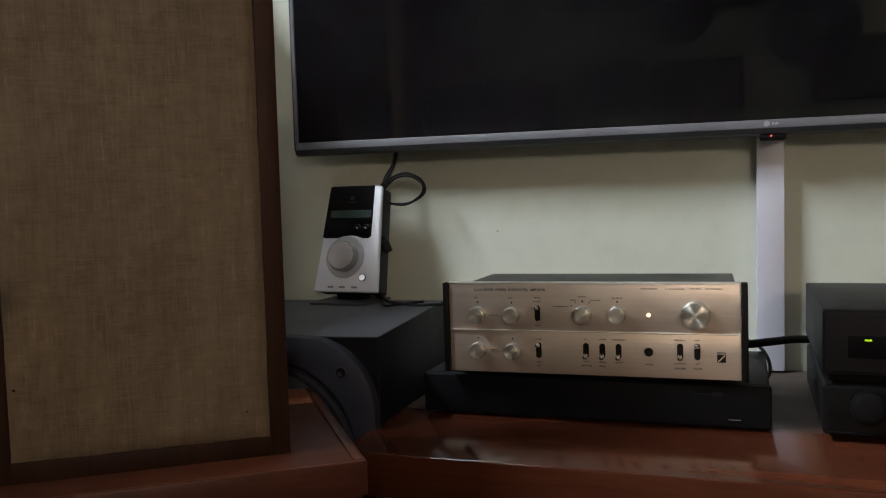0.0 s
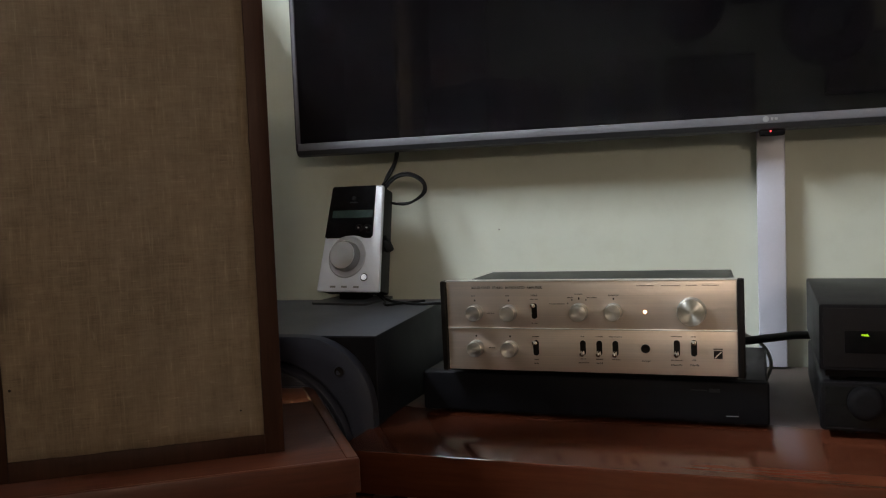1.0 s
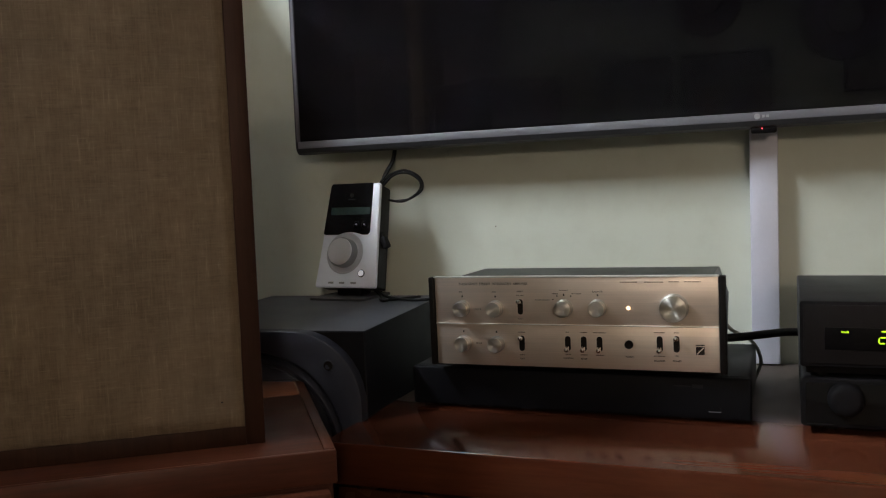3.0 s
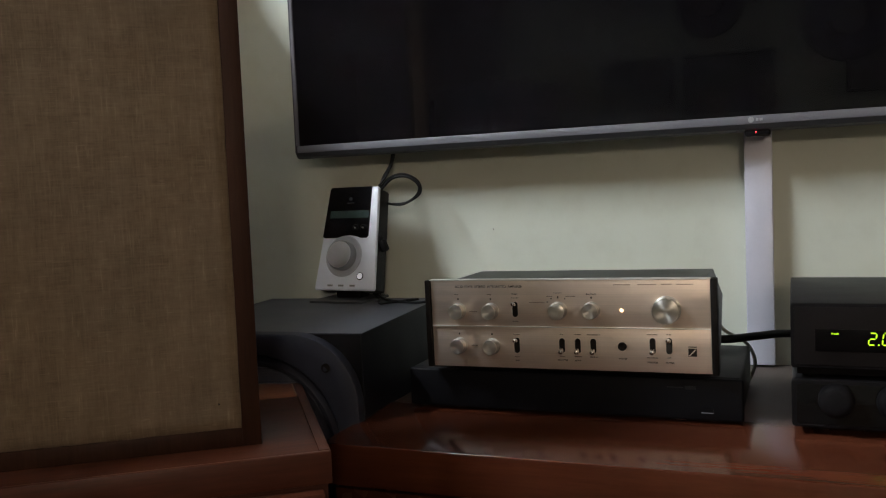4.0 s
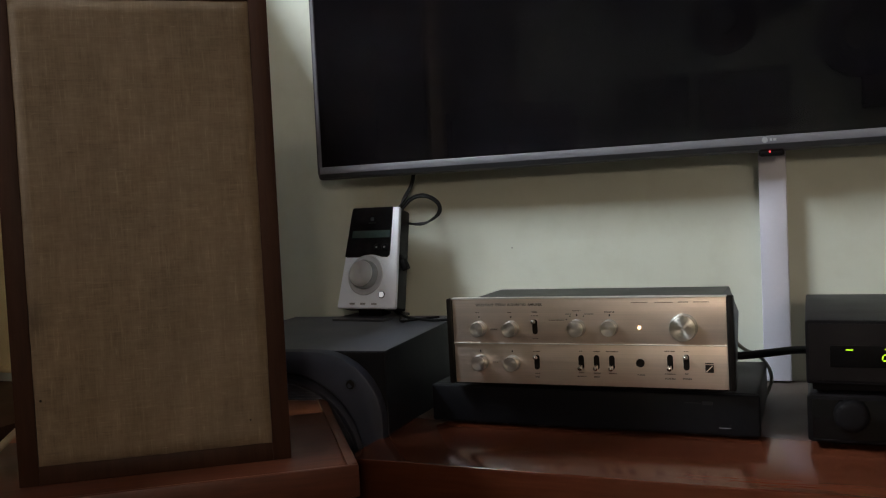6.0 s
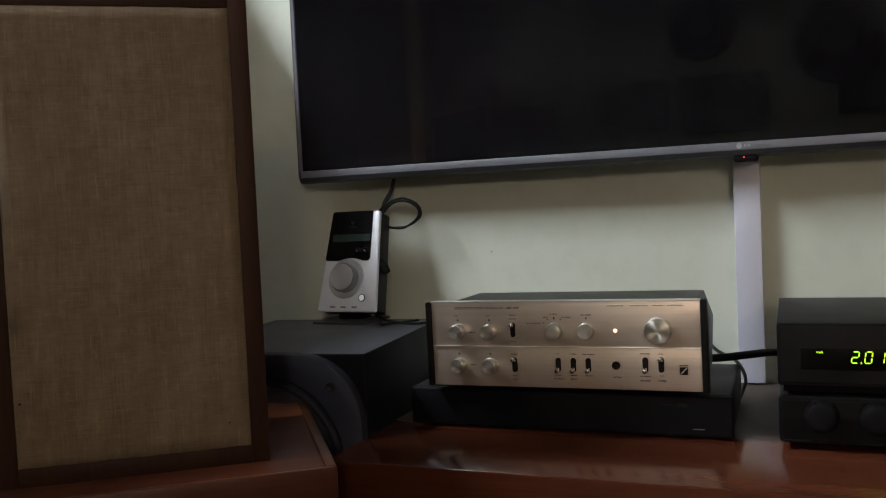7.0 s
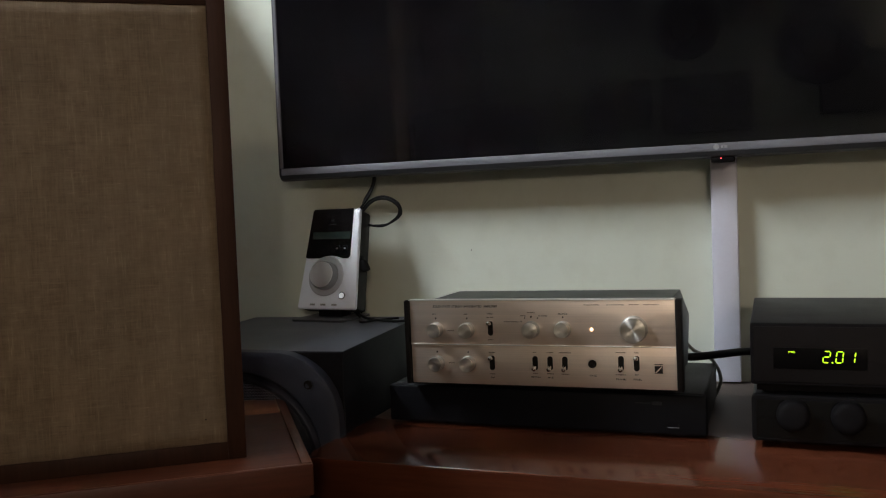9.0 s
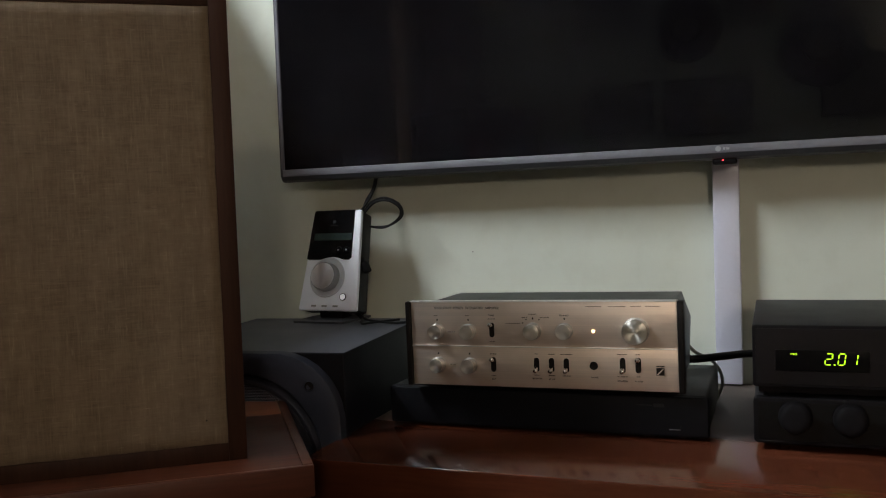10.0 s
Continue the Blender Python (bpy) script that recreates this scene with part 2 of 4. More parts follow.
WINDOW = plain("smoked_window", (0.0035, 0.003, 0.003), 0.35, 0, 500, 6, 0.2, 0.0, spec=0.05)
LCD = plain("lcd_glass", (0.035, 0.058, 0.054), 0.2, 0, 200, 20, 0.1, 0.0, 0.6)
WHITE_BTN = glow("lit_button", (0.9, 0.92, 1.0), 0.35)
GREEN = glow("green_segments", (0.55, 1.0, 0.02), 1.3)
RED = glow("red_led", (1.0, 0.05, 0.06), 4.0)
AMBER = glow("amber_lamp", (1.0, 0.62, 0.36), 3.5)
TUBE = glow("tube_glass", (0.86, 0.935, 1.0), TUBE_POWER)
# glow of the added warm fill lamp
FILL_GLASS = glow("fill_globe_glass", (1.0, 0.82, 0.67), FILL_POWER)
PICTURE = plain("dark_canvas", (0.06, 0.06, 0.05), 0.7, 0, 60, 8, 0.4, 0.1, spec=0.1)
WHITE = plain("white_enamel", (0.8, 0.8, 0.78), 0.4, 0, 300, 6, 0.04, 0.05)
CREAM = plain("cream_cloth", (0.78, 0.62, 0.34), 0.8, 0, 500, 6, 0.08, 0.2)


# ---- mesh tools ----
def box(bm, x0, x1, y0, y1, z0, z1, bev=0.0, seg=2):
    m = Matrix.Translation(((x0 + x1) / 2, (y0 + y1) / 2, (z0 + z1) / 2)) @ Matrix.Diagonal((x1 - x0, y1 - y0, z1 - z0, 1))
    vs = bmesh.ops.create_cube(bm, size=1.0, matrix=m)["verts"]
    if bev:
        es = list({e for v in vs for e in v.link_edges})
        bmesh.ops.bevel(bm, geom=es, offset=bev, segments=seg, affect="EDGES", profile=0.5)
    return bm


def slab(x0, x1, y0, y1, z0, z1, bev=0.0, seg=2):
    return box(bmesh.new(), x0, x1, y0, y1, z0, z1, bev, seg)


def lathe(profile, at=(0, 0, 0), n=48):
    """Turn (radius, y) steps round the y axis; closes where the radius is 0."""
    bm = bmesh.new()
    rings = []
    for r, y in profile:
        if r < 1e-6:
            rings.append([bm.verts.new((at[0], at[1] + y, at[2]))])
        else:
            rings.append([bm.verts.new((at[0] + r * math.cos(2 * math.pi * i / n), at[1] + y, at[2] + r * math.sin(2 * math.pi * i / n))) for i in range(n)])
    for a, b in zip(rings, rings[1:]):
        for i in range(n):
            j = (i + 1) % n
            if len(a) == 1 and len(b) == 1:
                continue
            f = [a[0], b[i], b[j]] if len(a) == 1 else [a[i], b[0], a[j]] if len(b) == 1 else [a[i], b[i], b[j], a[j]]
            bm.faces.new(f)
    bmesh.ops.recalc_face_normals(bm, faces=bm.faces)
    return bm


def outline(points, y0, y1, bev=0.0):
    """A plate with that outline in x and z, from y0 to y1."""
    bm = bmesh.new()
    f = bm.faces.new([bm.verts.new((x, y0, z)) for x, z in points])
    out = bmesh.ops.extrude_face_region(bm, geom=[f])
    bmesh.ops.translate(bm, vec=(0, y1 - y0, 0), verts=[v for v in out["geom"] if isinstance(v, bmesh.types.BMVert)])
    bmesh.ops.recalc_face_normals(bm, faces=bm.faces)
    if bev:
        es = [e for e in bm.edges if abs(e.verts[0].co.y - e.verts[1].co.y) < 1e-6]
        bmesh.ops.bevel(bm, geom=es, offset=bev, segments=3, affect="EDGES", profile=0.5)
    return bm


def rounded(x0, x1, z0, z1, r, n=10):
    pts = []
    for cx, cz, a in ((x1 - r, z1 - r, 0), (x0 + r, z1 - r, 90), (x0 + r, z0 + r, 180), (x1 - r, z0 + r, 270)):
        pts += [(cx + r * math.cos(radians(a + 90 * i / n)), cz + r * math.sin(radians(a + 90 * i / n))) for i in range(n + 1)]
    return pts


def smooth_mesh(bm, name, material, angle=35):
    bmesh.ops.recalc_face_normals(bm, faces=bm.faces)
    for e in bm.edges:
        e.smooth = len(e.link_faces) == 2 and e.calc_face_angle(0) < radians(angle)
    for f in bm.faces:
        f.smooth = True
    me = bpy.data.meshes.new(name)
    bm.to_mesh(me)
    bm.free()
    me.materials.append(material)
    return me


def part(name, bm, material, parent, label="", at=None):
    ob = new(name, smooth_mesh(bm, name, material))
    ob.parent = parent
    if at is not None:
        ob.location = at
    return tagged(ob, label=label)


def thing(name, m, label, category, group="", kind=""):
    ob = new(name)
    ob.empty_display_size = 0.05
    ob.matrix_basis = m
    return tagged(ob, label, category, group, kind)


def structure(name, bm, material, label="", category=""):
    return tagged(new(name, smooth_mesh(bm, name, material)), label, category, kind="structure")


def tube_mesh(points, r, n=12, steps=10):
    """A round cable through the points, as a smooth spline."""
    p = [Vector(q) for q in points]
    p = [p[0] * 2 - p[1]] + p + [p[-1] * 2 - p[-2]]
    line = []
    for i in range(1, len(p) - 2):
        for k in range(steps):
            t = k / steps
            a, b, c, d = p[i - 1], p[i], p[i + 1], p[i + 2]
            line.append(0.5 * (2 * b + (c - a) * t + (2 * a - 5 * b + 4 * c - d) * t * t + (3 * b - a - 3 * c + d) * t ** 3))
    line.append(p[-2])
    bm = bmesh.new()
    rings, side = [], None
    for i, q in enumerate(line):
        d = (line[min(i + 1, len(line) - 1)] - line[max(i - 1, 0)]).normalized()
        side = d.orthogonal().normalized() if side is None else (side - d * side.dot(d)).normalized()
        up = d.cross(side)
        rings.append([bm.verts.new(q + r * (math.cos(2 * math.pi * k / n) * side + math.sin(2 * math.pi * k / n) * up)) for k in range(n)])
    for a, b in zip(rings, rings[1:]):
        for k in range(n):
            bm.faces.new((a[k], a[(k + 1) % n], b[(k + 1) % n], b[k]))
    bm.faces.new(rings[0])
    bm.faces.new(rings[-1])
    return bm


def text_mesh(words, height, x, y, z, align="CENTER", squeeze=1.0):
    """Flat lettering that faces -y, its middle line at z."""
    cu = bpy.data.curves.new("words", "FONT")
    cu.body, cu.size, cu.align_x, cu.align_y, cu.resolution_u = words, height * 1.35, align, "CENTER", 2
    cu.offset = height * 0.02
    ob = bpy.data.objects.new("words", cu)
    scene.collection.objects.link(ob)
    me = bpy.data.meshes.new_from_object(ob.evaluated_get(bpy.context.evaluated_depsgraph_get()))
    bm = bmesh.new()
    bm.from_mesh(me)
    bpy.data.objects.remove(ob)
    bpy.data.curves.remove(cu)
    bpy.data.meshes.remove(me)
    bmesh.ops.transform(bm, matrix=Matrix.Translation((x, y, z)) @ pose(0, 0, 0, 90) @ Matrix.Diagonal((squeeze, 1, 1, 1)), verts=bm.verts)
    return bm


# ---- room ----
WX, EX, SY, NY, TOP = -1.6, 1.9, -2.7, 1.375, 2.7
structure("wall_north", slab(WX - 0.12, EX + 0.12, NY, NY + 0.12, 0, TOP), WALL, "pale green painted plaster wall", "wall")
structure("wall_west", slab(WX - 0.12, WX, SY, NY, 0, TOP), WALL, "pale green painted plaster wall", "wall")
structure("wall_east", slab(EX, EX + 0.12, SY, NY, 0, TOP), LOW_BOUNCE_WALL, "unseen wall, coloured dark brown to cut bounce light", "wall")
structure("wall_south", slab(WX - 0.12, EX + 0.12, SY - 0.12, SY, 0, TOP), DIMMED_WALL, "green grey wall, its paint dimmed for the room's dark end", "wall")
structure("floor", slab(WX - 0.12, EX + 0.12, SY - 0.12, NY + 0.12, -0.1, 0), FLOOR, "grey brown stone floor", "floor")
structure("ceiling", slab(WX - 0.12, EX + 0.12, SY - 0.12, NY + 0.12, TOP, TOP + 0.1), CEIL, "beige painted ceiling", "ceiling")

# tube lamp high on the west wall
lamp = thing("tube_light", pose(WX, -0.05, 2.453), "lit fluorescent tube on a white batten on the wall", "lamp")
# hood and back plate are added to block light towards ceiling and west wall
part("hood", slab(0.0, 0.235, -0.56, 0.56, 0.045, 0.052, 0.002), WHITE, lamp, "added white hood that holds tube light off the ceiling")
part("back_shield", slab(0.105, 0.11, -0.56, 0.56, -0.05, 0.045), WHITE, lamp)
part("batten", slab(0, 0.045, -0.54, 0.54, -0.03, 0.03, 0.004), WHITE, lamp)
bm = tube_mesh([(0.15, -0.5, -0.0), (0.15, 0, 0), (0.15, 0.5, 0)], 0.019, 16, 2)
part("tube", bm, TUBE, lamp, "glowing white glass tube")
for s in (-0.515, 0.515):
    part("holder", slab(0.03, 0.17, s - 0.014, s + 0.014, -0.02, 0.02, 0.004), WHITE, lamp)

# added warm fill lamp on the south wall, unseen behind the camera
fill = thing("fill_lamp", pose(1.3, SY, 1.76), "added unseen fill lamp, warm glass globe in a white wall holder", "lamp")
part("holder", lathe([(0, 0), (0.075, 0.0), (0.075, 0.02), (0.05, 0.03), (0.045, 0.06), (0, 0.06)], (0, 0.001, 0), 32), WHITE, fill)
globe = [(0.14 * math.sin(radians(a)), 0.19 - 0.14 * math.cos(radians(a))) for a in range(16, 180, 12)]
part("globe", lathe(globe + [(0, 0.33)], (0, 0.001, 0), 32), FILL_GLASS, fill, "glowing warm globe of the added fill lamp")

# dark pictures and two round plaques on the south wall
for x, z, w, h in ((-0.79, 2.17, 0.40, 0.36), (-0.74, 1.58, 0.42, 0.30), (-0.22, 1.56, 0.50, 0.34), (0.02, 2.13, 0.24, 0.26), (0.62, 1.62, 0.46, 0.34)):
    pic = thing("picture_frame", pose(x, SY, z), "dark framed picture hanging on the wall", "picture", "pictures on the wall")
    part("canvas", slab(-w / 2 + 0.02, w / 2 - 0.02, 0.002, 0.012, -h / 2 + 0.02, h / 2 - 0.02), PICTURE, pic)
    for x0, x1, z0, z1 in ((-w / 2, w / 2, -h / 2, -h / 2 + 0.02), (-w / 2, w / 2, h / 2 - 0.02, h / 2), (-w / 2, -w / 2 + 0.02, -h / 2 + 0.02, h / 2 - 0.02), (w / 2 - 0.02, w / 2, -h / 2 + 0.02, h / 2 - 0.02)):
        part("frame_bar", slab(x0, x1, 0.001, 0.022, z0, z1, 0.003), BLACK, pic)
for x, z, q in ((-0.33, 2.02, 0.20), (0.40, 1.86, 0.24)):
    plq = thing("wall_plaque", pose(x, SY, z), "round dark plaque hanging on the wall", "plaque", "plaques on the wall")
    part("rim", lathe([(q, 0.001), (q, 0.02), (q - 0.03, 0.03), (q * 0.45, 0.02), (q * 0.4, 0.001)], (0, 0, 0), 40), BLACK, plq)
    part("middle", lathe([(q * 0.4, 0.002), (q * 0.39, 0.012), (0, 0.014)], (0, 0, 0), 32), PICTURE, plq)

# ---- media cabinet under the screen ----
TZ = 0.722
unit = thing("media_cabinet", pose(0, 0, 0), "low red-brown wooden media cabinet with glossy dusty top", "cabinet")
part("top", slab(-0.395, 1.25, 0.842, NY - 0.003, TZ - 0.048, TZ, 0.003), WOOD_TOP, unit, "glossy red-brown veneer top, dusty at the back")
part("carcass", slab(-0.385, 1.24, 0.866, NY - 0.004, 0.06, TZ - 0.048), WOOD_FRONT, unit)
part("plinth", slab(-0.37, 1.22, 0.88, NY - 0.006, 0.0, 0.06), WOOD_FRONT, unit)
for i in range(4):
    x0 = -0.383 + i * 0.406
    d = part("door", slab(x0 + 0.002, x0 + 0.402, 0.848, 0.866, 0.07, TZ - 0.052, 0.002), WOOD_FRONT, unit)
    part("handle", slab(x0 + 0.18, x0 + 0.22, 0.832, 0.848, 0.40, 0.41, 0.003), DARK_METAL, d)

# ---- loudspeaker stand, turned in the corner ----
CX, CY, LZ, YAW = -0.288, 0.684, 0.767, 36.3
stand = thing("speaker_stand", pose(CX, CY, 0, 0, 0, YAW), "red-brown wooden stand with lipped edges under the loudspeaker", "stand")
SW, SD = 0.372, 0.322
part("top", slab(-SW + 0.0108, -0.0108, 0.0062, 0.2368, LZ - 0.028, LZ, 0.0006), WOOD_SIDE, stand)
# rail board; its brightened colour makes up for the loudspeaker's shade
part("back_rail", slab(-SW + 0.0108, -0.0108, 0.2372, SD, LZ - 0.028, LZ, 0.0006), WOOD_LIT_RAIL, stand, "lighter orange-brown wooden rail, brightened further as if lit")
# pale worn edges; the light they catch is put into the colour too
part("worn_lit_edge", slab(-SW + 0.0108, -0.0108, SD + 0.0002, SD + 0.0016, LZ - 0.006, LZ + 0.0006, 0.0004), WOOD_PALE, stand, "pale worn edge, also standing in for a lit edge")
part("worn_lit_edge", slab(-0.0124, -0.0109, 0.2390, SD, LZ + 0.0002, LZ + 0.0012, 0.0003), WOOD_PALE, stand, "pale worn edge, also standing in for a lit edge")
part("lip", slab(-0.0105, 0.0, 0.0062, SD, LZ - 0.028, LZ + 0.0008, 0.0012), WOOD_SIDE, stand)
part("lip", slab(-SW, -SW + 0.0105, 0.0062, SD, LZ - 0.028, LZ + 0.002, 0.0025), WOOD_PALE, stand, "pale worn wooden edging")
part("front_edging", slab(-SW, 0.0, 0.0, 0.006, LZ - 0.03, LZ + 0.0004, 0.0012), WOOD_SIDE, stand)
part("carcass", slab(-SW + 0.004, -0.004, 0.004, SD - 0.004, 0.0, LZ - 0.028), WOOD_SIDE, stand)
part("door", slab(-SW + 0.008, -0.008, -0.013, 0.003, 0.05, LZ - 0.034, 0.002), WOOD_SIDE, stand)

# ---- loudspeaker ----
def along(u, v):
    a = radians(YAW)
    return CX - u * math.cos(a) - v * math.sin(a), CY - u * math.sin(a) + v * math.cos(a)


sx, sy = along(0.184, 0.05)
spk = thing("loudspeaker", pose(sx, sy, LZ, 0, 0, YAW), "vintage walnut loudspeaker with a brown linen grille on a stand", "loudspeaker")
HW, SH, SDP, T = 0.124, 0.464, 0.19, 0.0175
part("side_panel", slab(-HW, -HW + T, 0, SDP, 0, SH, 0.0005), WALNUT, spk)
part("side_panel", slab(HW - T, HW, 0, SDP, 0, SH, 0.0005), WALNUT, spk)
part("bottom_panel", slab(-HW + T, HW - T, 0.0002, SDP, 0, T, 0.0002), WALNUT, spk)
part("top_panel", slab(-HW + T, HW - T, 0.0002, SDP, SH - T, SH, 0.0002), WALNUT, spk)
part("back_panel", slab(-HW + T, HW - T, SDP - 0.02, SDP - 0.004, T, SH - T), BLACK, spk)


def grille_panel():
    """Cloth stretched on a board: rounded, slightly wavy rim."""
    bm = bmesh.new()
    nx, nz = 40, 72
    x0, x1, z0, z1 = -HW + T + 0.0002, HW - T - 0.0002, T + 0.0002, SH - T - 0.0002
    rows = []
    for j in range(nz + 1):
        row = []
        for i in range(nx + 1):
            fx, fz = i / nx, j / nz
            x, z = x0 + (x1 - x0) * fx, z0 + (z1 - z0) * fz
            d = min(fx * (x1 - x0), (1 - fx) * (x1 - x0), fz * (z1 - z0), (1 - fz) * (z1 - z0))
            y = -0.0022 + 0.0030 * max(0, 1 - d / 0.0018) ** 2 + 0.0005 * noise.noise((x * 25, z * 25, 1.0))
            if d < 1e-9:
                x += 0.0005 * noise.noise((x * 60, z * 60, 3.0))
                z += 0.0005 * noise.noise((x * 60, z * 60, 7.0))
            row.append(bm.verts.new((x, y, z)))
        rows.append(row)
    for a, b in zip(rows, rows[1:]):
        for i in range(nx):
            bm.faces.new((a[i], a[i + 1], b[i + 1], b[i]))
    box(bm, x0 + 0.001, x1 - 0.001, 0.0075, 0.016, z0 + 0.001, z1 - 0.001)
    return bm


cloth = part("grille", grille_panel(), LINEN, spk, "brown slubbed linen grille cloth")

for x, z, q in ((0.0866, 0.0426, 0.0008), (-0.1005, 0.0792, 0.0011)):
    part("burn_mark", lathe([(0, -0.0027), (q, -0.0026), (q * 1.2, -0.0018)], (x, 0, z), 10), INK, cloth)

# ---- subwoofer in the corner, on a low stand ----
sub = thing("subwoofer", pose(-0.387, 0.943, 0.532, 0, 0, 5.7), "black boxy subwoofer with a rounded front baffle", "subwoofer")
SBW, SBH, SBD = 0.30, 0.298, 0.345
part("cabinet", slab(-SBW, 0, 0.0, SBD, 0, SBH - 0.0004, 0.0008), VINYL, sub, "black vinyl wrapped cabinet")
# dusty top sheet, also carrying the light from above in its colour
part("dusty_lit_top", slab(-SBW + 0.001, -0.001, 0.0012, SBD - 0.001, SBH - 0.0003, SBH), DUSTY_LIT, sub, "dusty top, coloured paler for the light from above")
part("front_board", slab(-SBW + 0.0015, -0.0015, -0.0012, 0.001, 0.0015, SBH - 0.0015), BLACK, sub, "matt black front board")
CXL, CZL = -0.15, 0.15


def baffle():
    """Round-cornered plate with a wide round opening that curves inward."""
    bm = bmesh.new()
    n = 72
    outer, r = [], 0.089
    hx, hz = SBW / 2 - 0.001, SBH / 2 + 0.001
    for i in range(n):
        a = 2 * math.pi * i / n
        c, s = math.cos(a), math.sin(a)
        lo, hi = 0.0, 0.4
        for _ in range(30):
            mid = (lo + hi) / 2
            qx, qz = abs(mid * c) - (hx - r), abs(mid * s) - (hz - r)
            d = math.hypot(max(qx, 0), max(qz, 0)) + min(max(qx, qz), 0) - r
            lo, hi = (mid, hi) if d < 0 else (lo, mid)
        outer.append(lo)
    steps = [(1.0, -0.0005), (1.0, -0.013), (0.975, -0.017), (0.93, -0.018), (0.5, -0.019), (0.12, -0.018), (0.03, -0.014), (0.0, -0.006)]
    rings = []
    for f, y in steps:
        rings.append([bm.verts.new((CXL + (0.122 + (o - 0.122) * f) * math.cos(2 * math.pi * i / n), y, CZL + (0.122 + (o - 0.122) * f) * math.sin(2 * math.pi * i / n))) for i, o in enumerate(outer)])
    for a, b in zip(rings, rings[1:]):
        for i in range(n):
            bm.faces.new((a[i], a[(i + 1) % n], b[(i + 1) % n], b[i]))
    return bm


baf = part("baffle", baffle(), BAFFLE, sub, "black moulded baffle")
for a in (45, 135, 225, 315):
    px, pz = CXL + 0.153 * math.cos(radians(a)), CZL + 0.153 * math.sin(radians(a))
    part("screw_well", lathe([(0.0072, -0.0180), (0.0070, -0.0194), (0.0062, -0.0198), (0.0056, -0.0188)], (px, 0, pz), 24), BAFFLE, baf)
    part("screw", lathe([(0.0060, -0.0184), (0.0058, -0.0191), (0.003, -0.0188), (0, -0.0188)], (px, 0, pz), 24), HOLE, baf)
part("surround", lathe([(0.1215, -0.005), (0.119, -0.0105), (0.115, -0.0135), (0.111, -0.0125), (0.107, -0.007), (0.1, -0.002), (0, -0.002)], (CXL, 0, CZL), 64), BAFFLE, sub)


def mesh_dome():
    bm = bmesh.new()
    step = 0.0022
    for i in range(-52, 53):
        for j in range(-58, 59):
            x, z = i * step + (step / 2 if j % 2 else 0), j * step * 0.9
            d = math.hypot(x, z)
            if d < 0.109:
                y = -0.0065 - 0.013 * math.cos(d / 0.109 * 1.5)
                c = bm.verts.new((CXL + x, y - 0.0008, CZL + z))
                ring = [bm.verts.new((CXL + x + 0.0008 * math.cos(k * math.pi / 2), y, CZL + z + 0.0008 * math.sin(k * math.pi / 2))) for k in range(4)]
                for k in range(4):
                    bm.faces.new((c, ring[k], ring[(k + 1) % 4]))
    return bm


part("grille", lathe([(0.11, -0.0045), (0.085, -0.0095), (0.045, -0.0165), (0, -0.0185)], (CXL, 0, CZL), 48), BLACK, sub, "black mesh grille")
part("mesh", mesh_dome(), MESH_GREY, sub)
low = thing("corner_stool", pose(-0.387, 0.943, 0, 0, 0, 5.7), "plain dark wooden stool under the subwoofer", "stool")
part("seat", slab(-0.3, -0.002, 0.01, 0.34, 0.5, 0.532, 0.003), WALNUT, low)
for x in (-0.29, -0.052):
    for y in (0.02, 0.29):
        part("leg", slab(x, x + 0.04, y, y + 0.04, 0, 0.5, 0.003), WALNUT, low)

# ---- control pod on the subwoofer ----
pod = thing("control_pod", pose(-0.5715, 1.238, 0.830, 0, 0, -5), "silver volume control pod with black display, leaning back", "controller")
LEAN_BACK = pose(0, 0, 0.017, -16.5)


def leaned(bm):
    bmesh.ops.transform(bm, matrix=LEAN_BACK, verts=bm.verts)
    return bm


PB, PT, PH = 0.0575, 0.0468, 0.174


def pod_outline(inset=0.0, r=0.0035):
    pts = []
    for sx_, z_, a0 in ((1, PH, 0), (-1, PH, 90), (-1, 0, 180), (1, 0, 270)):
        w = (PT if z_ else PB) - inset - r
        zc = z_ - inset - r if z_ else inset + r
        pts += [(sx_ * w + r * math.cos(radians(a0 + 15 * i)), zc + r * math.sin(radians(a0 + 15 * i))) for i in range(7)]
    return pts


part("shell", leaned(outline(pod_outline(0.0012), 0.007, 0.038, 0.004)), DARK_METAL, pod, "black rear shell")
face = part("face", leaned(outline(pod_outline(), 0.0, 0.0075, 0.0025)), SILVER, pod, "satin silver front")


def display_outline():
    x1, z0, z1 = 0.030, 0.087, 0.1737
    pts = [(x1 + 0.004, z1), (-0.0440, z1), (-0.0468, z1 - 0.003), (-0.0515, z0 + 0.002), (-0.047, z0)]
    pts += [(-0.022 + 0.0445 * i / 8, z0 - 0.0 + 0.0045 * math.sin(math.pi * i / 8)) for i in range(9)]
    pts += [(x1 + 0.003, z0), (x1 + 0.007, z0 + 0.004)]
    return pts[::-1]


part("display", leaned(outline(display_outline(), -0.0012, 0.002, 0.0)), BLACK_GLOSS, pod, "glossy black display panel")
part("lcd", leaned(slab(-0.041, 0.034, -0.0020, -0.0014, 0.1205, 0.1330)), LCD, pod, "pale green display strip")
part("badge", leaned(lathe([(0, -0.0022), (0.0034, -0.0022), (0.0034, -0.0014)], (-0.004, 0, 0.153), 20)), PRINT, pod)
part("badge", leaned(slab(-0.010, 0.003, -0.0020, -0.0014, 0.1455, 0.1470)), PRINT, pod)
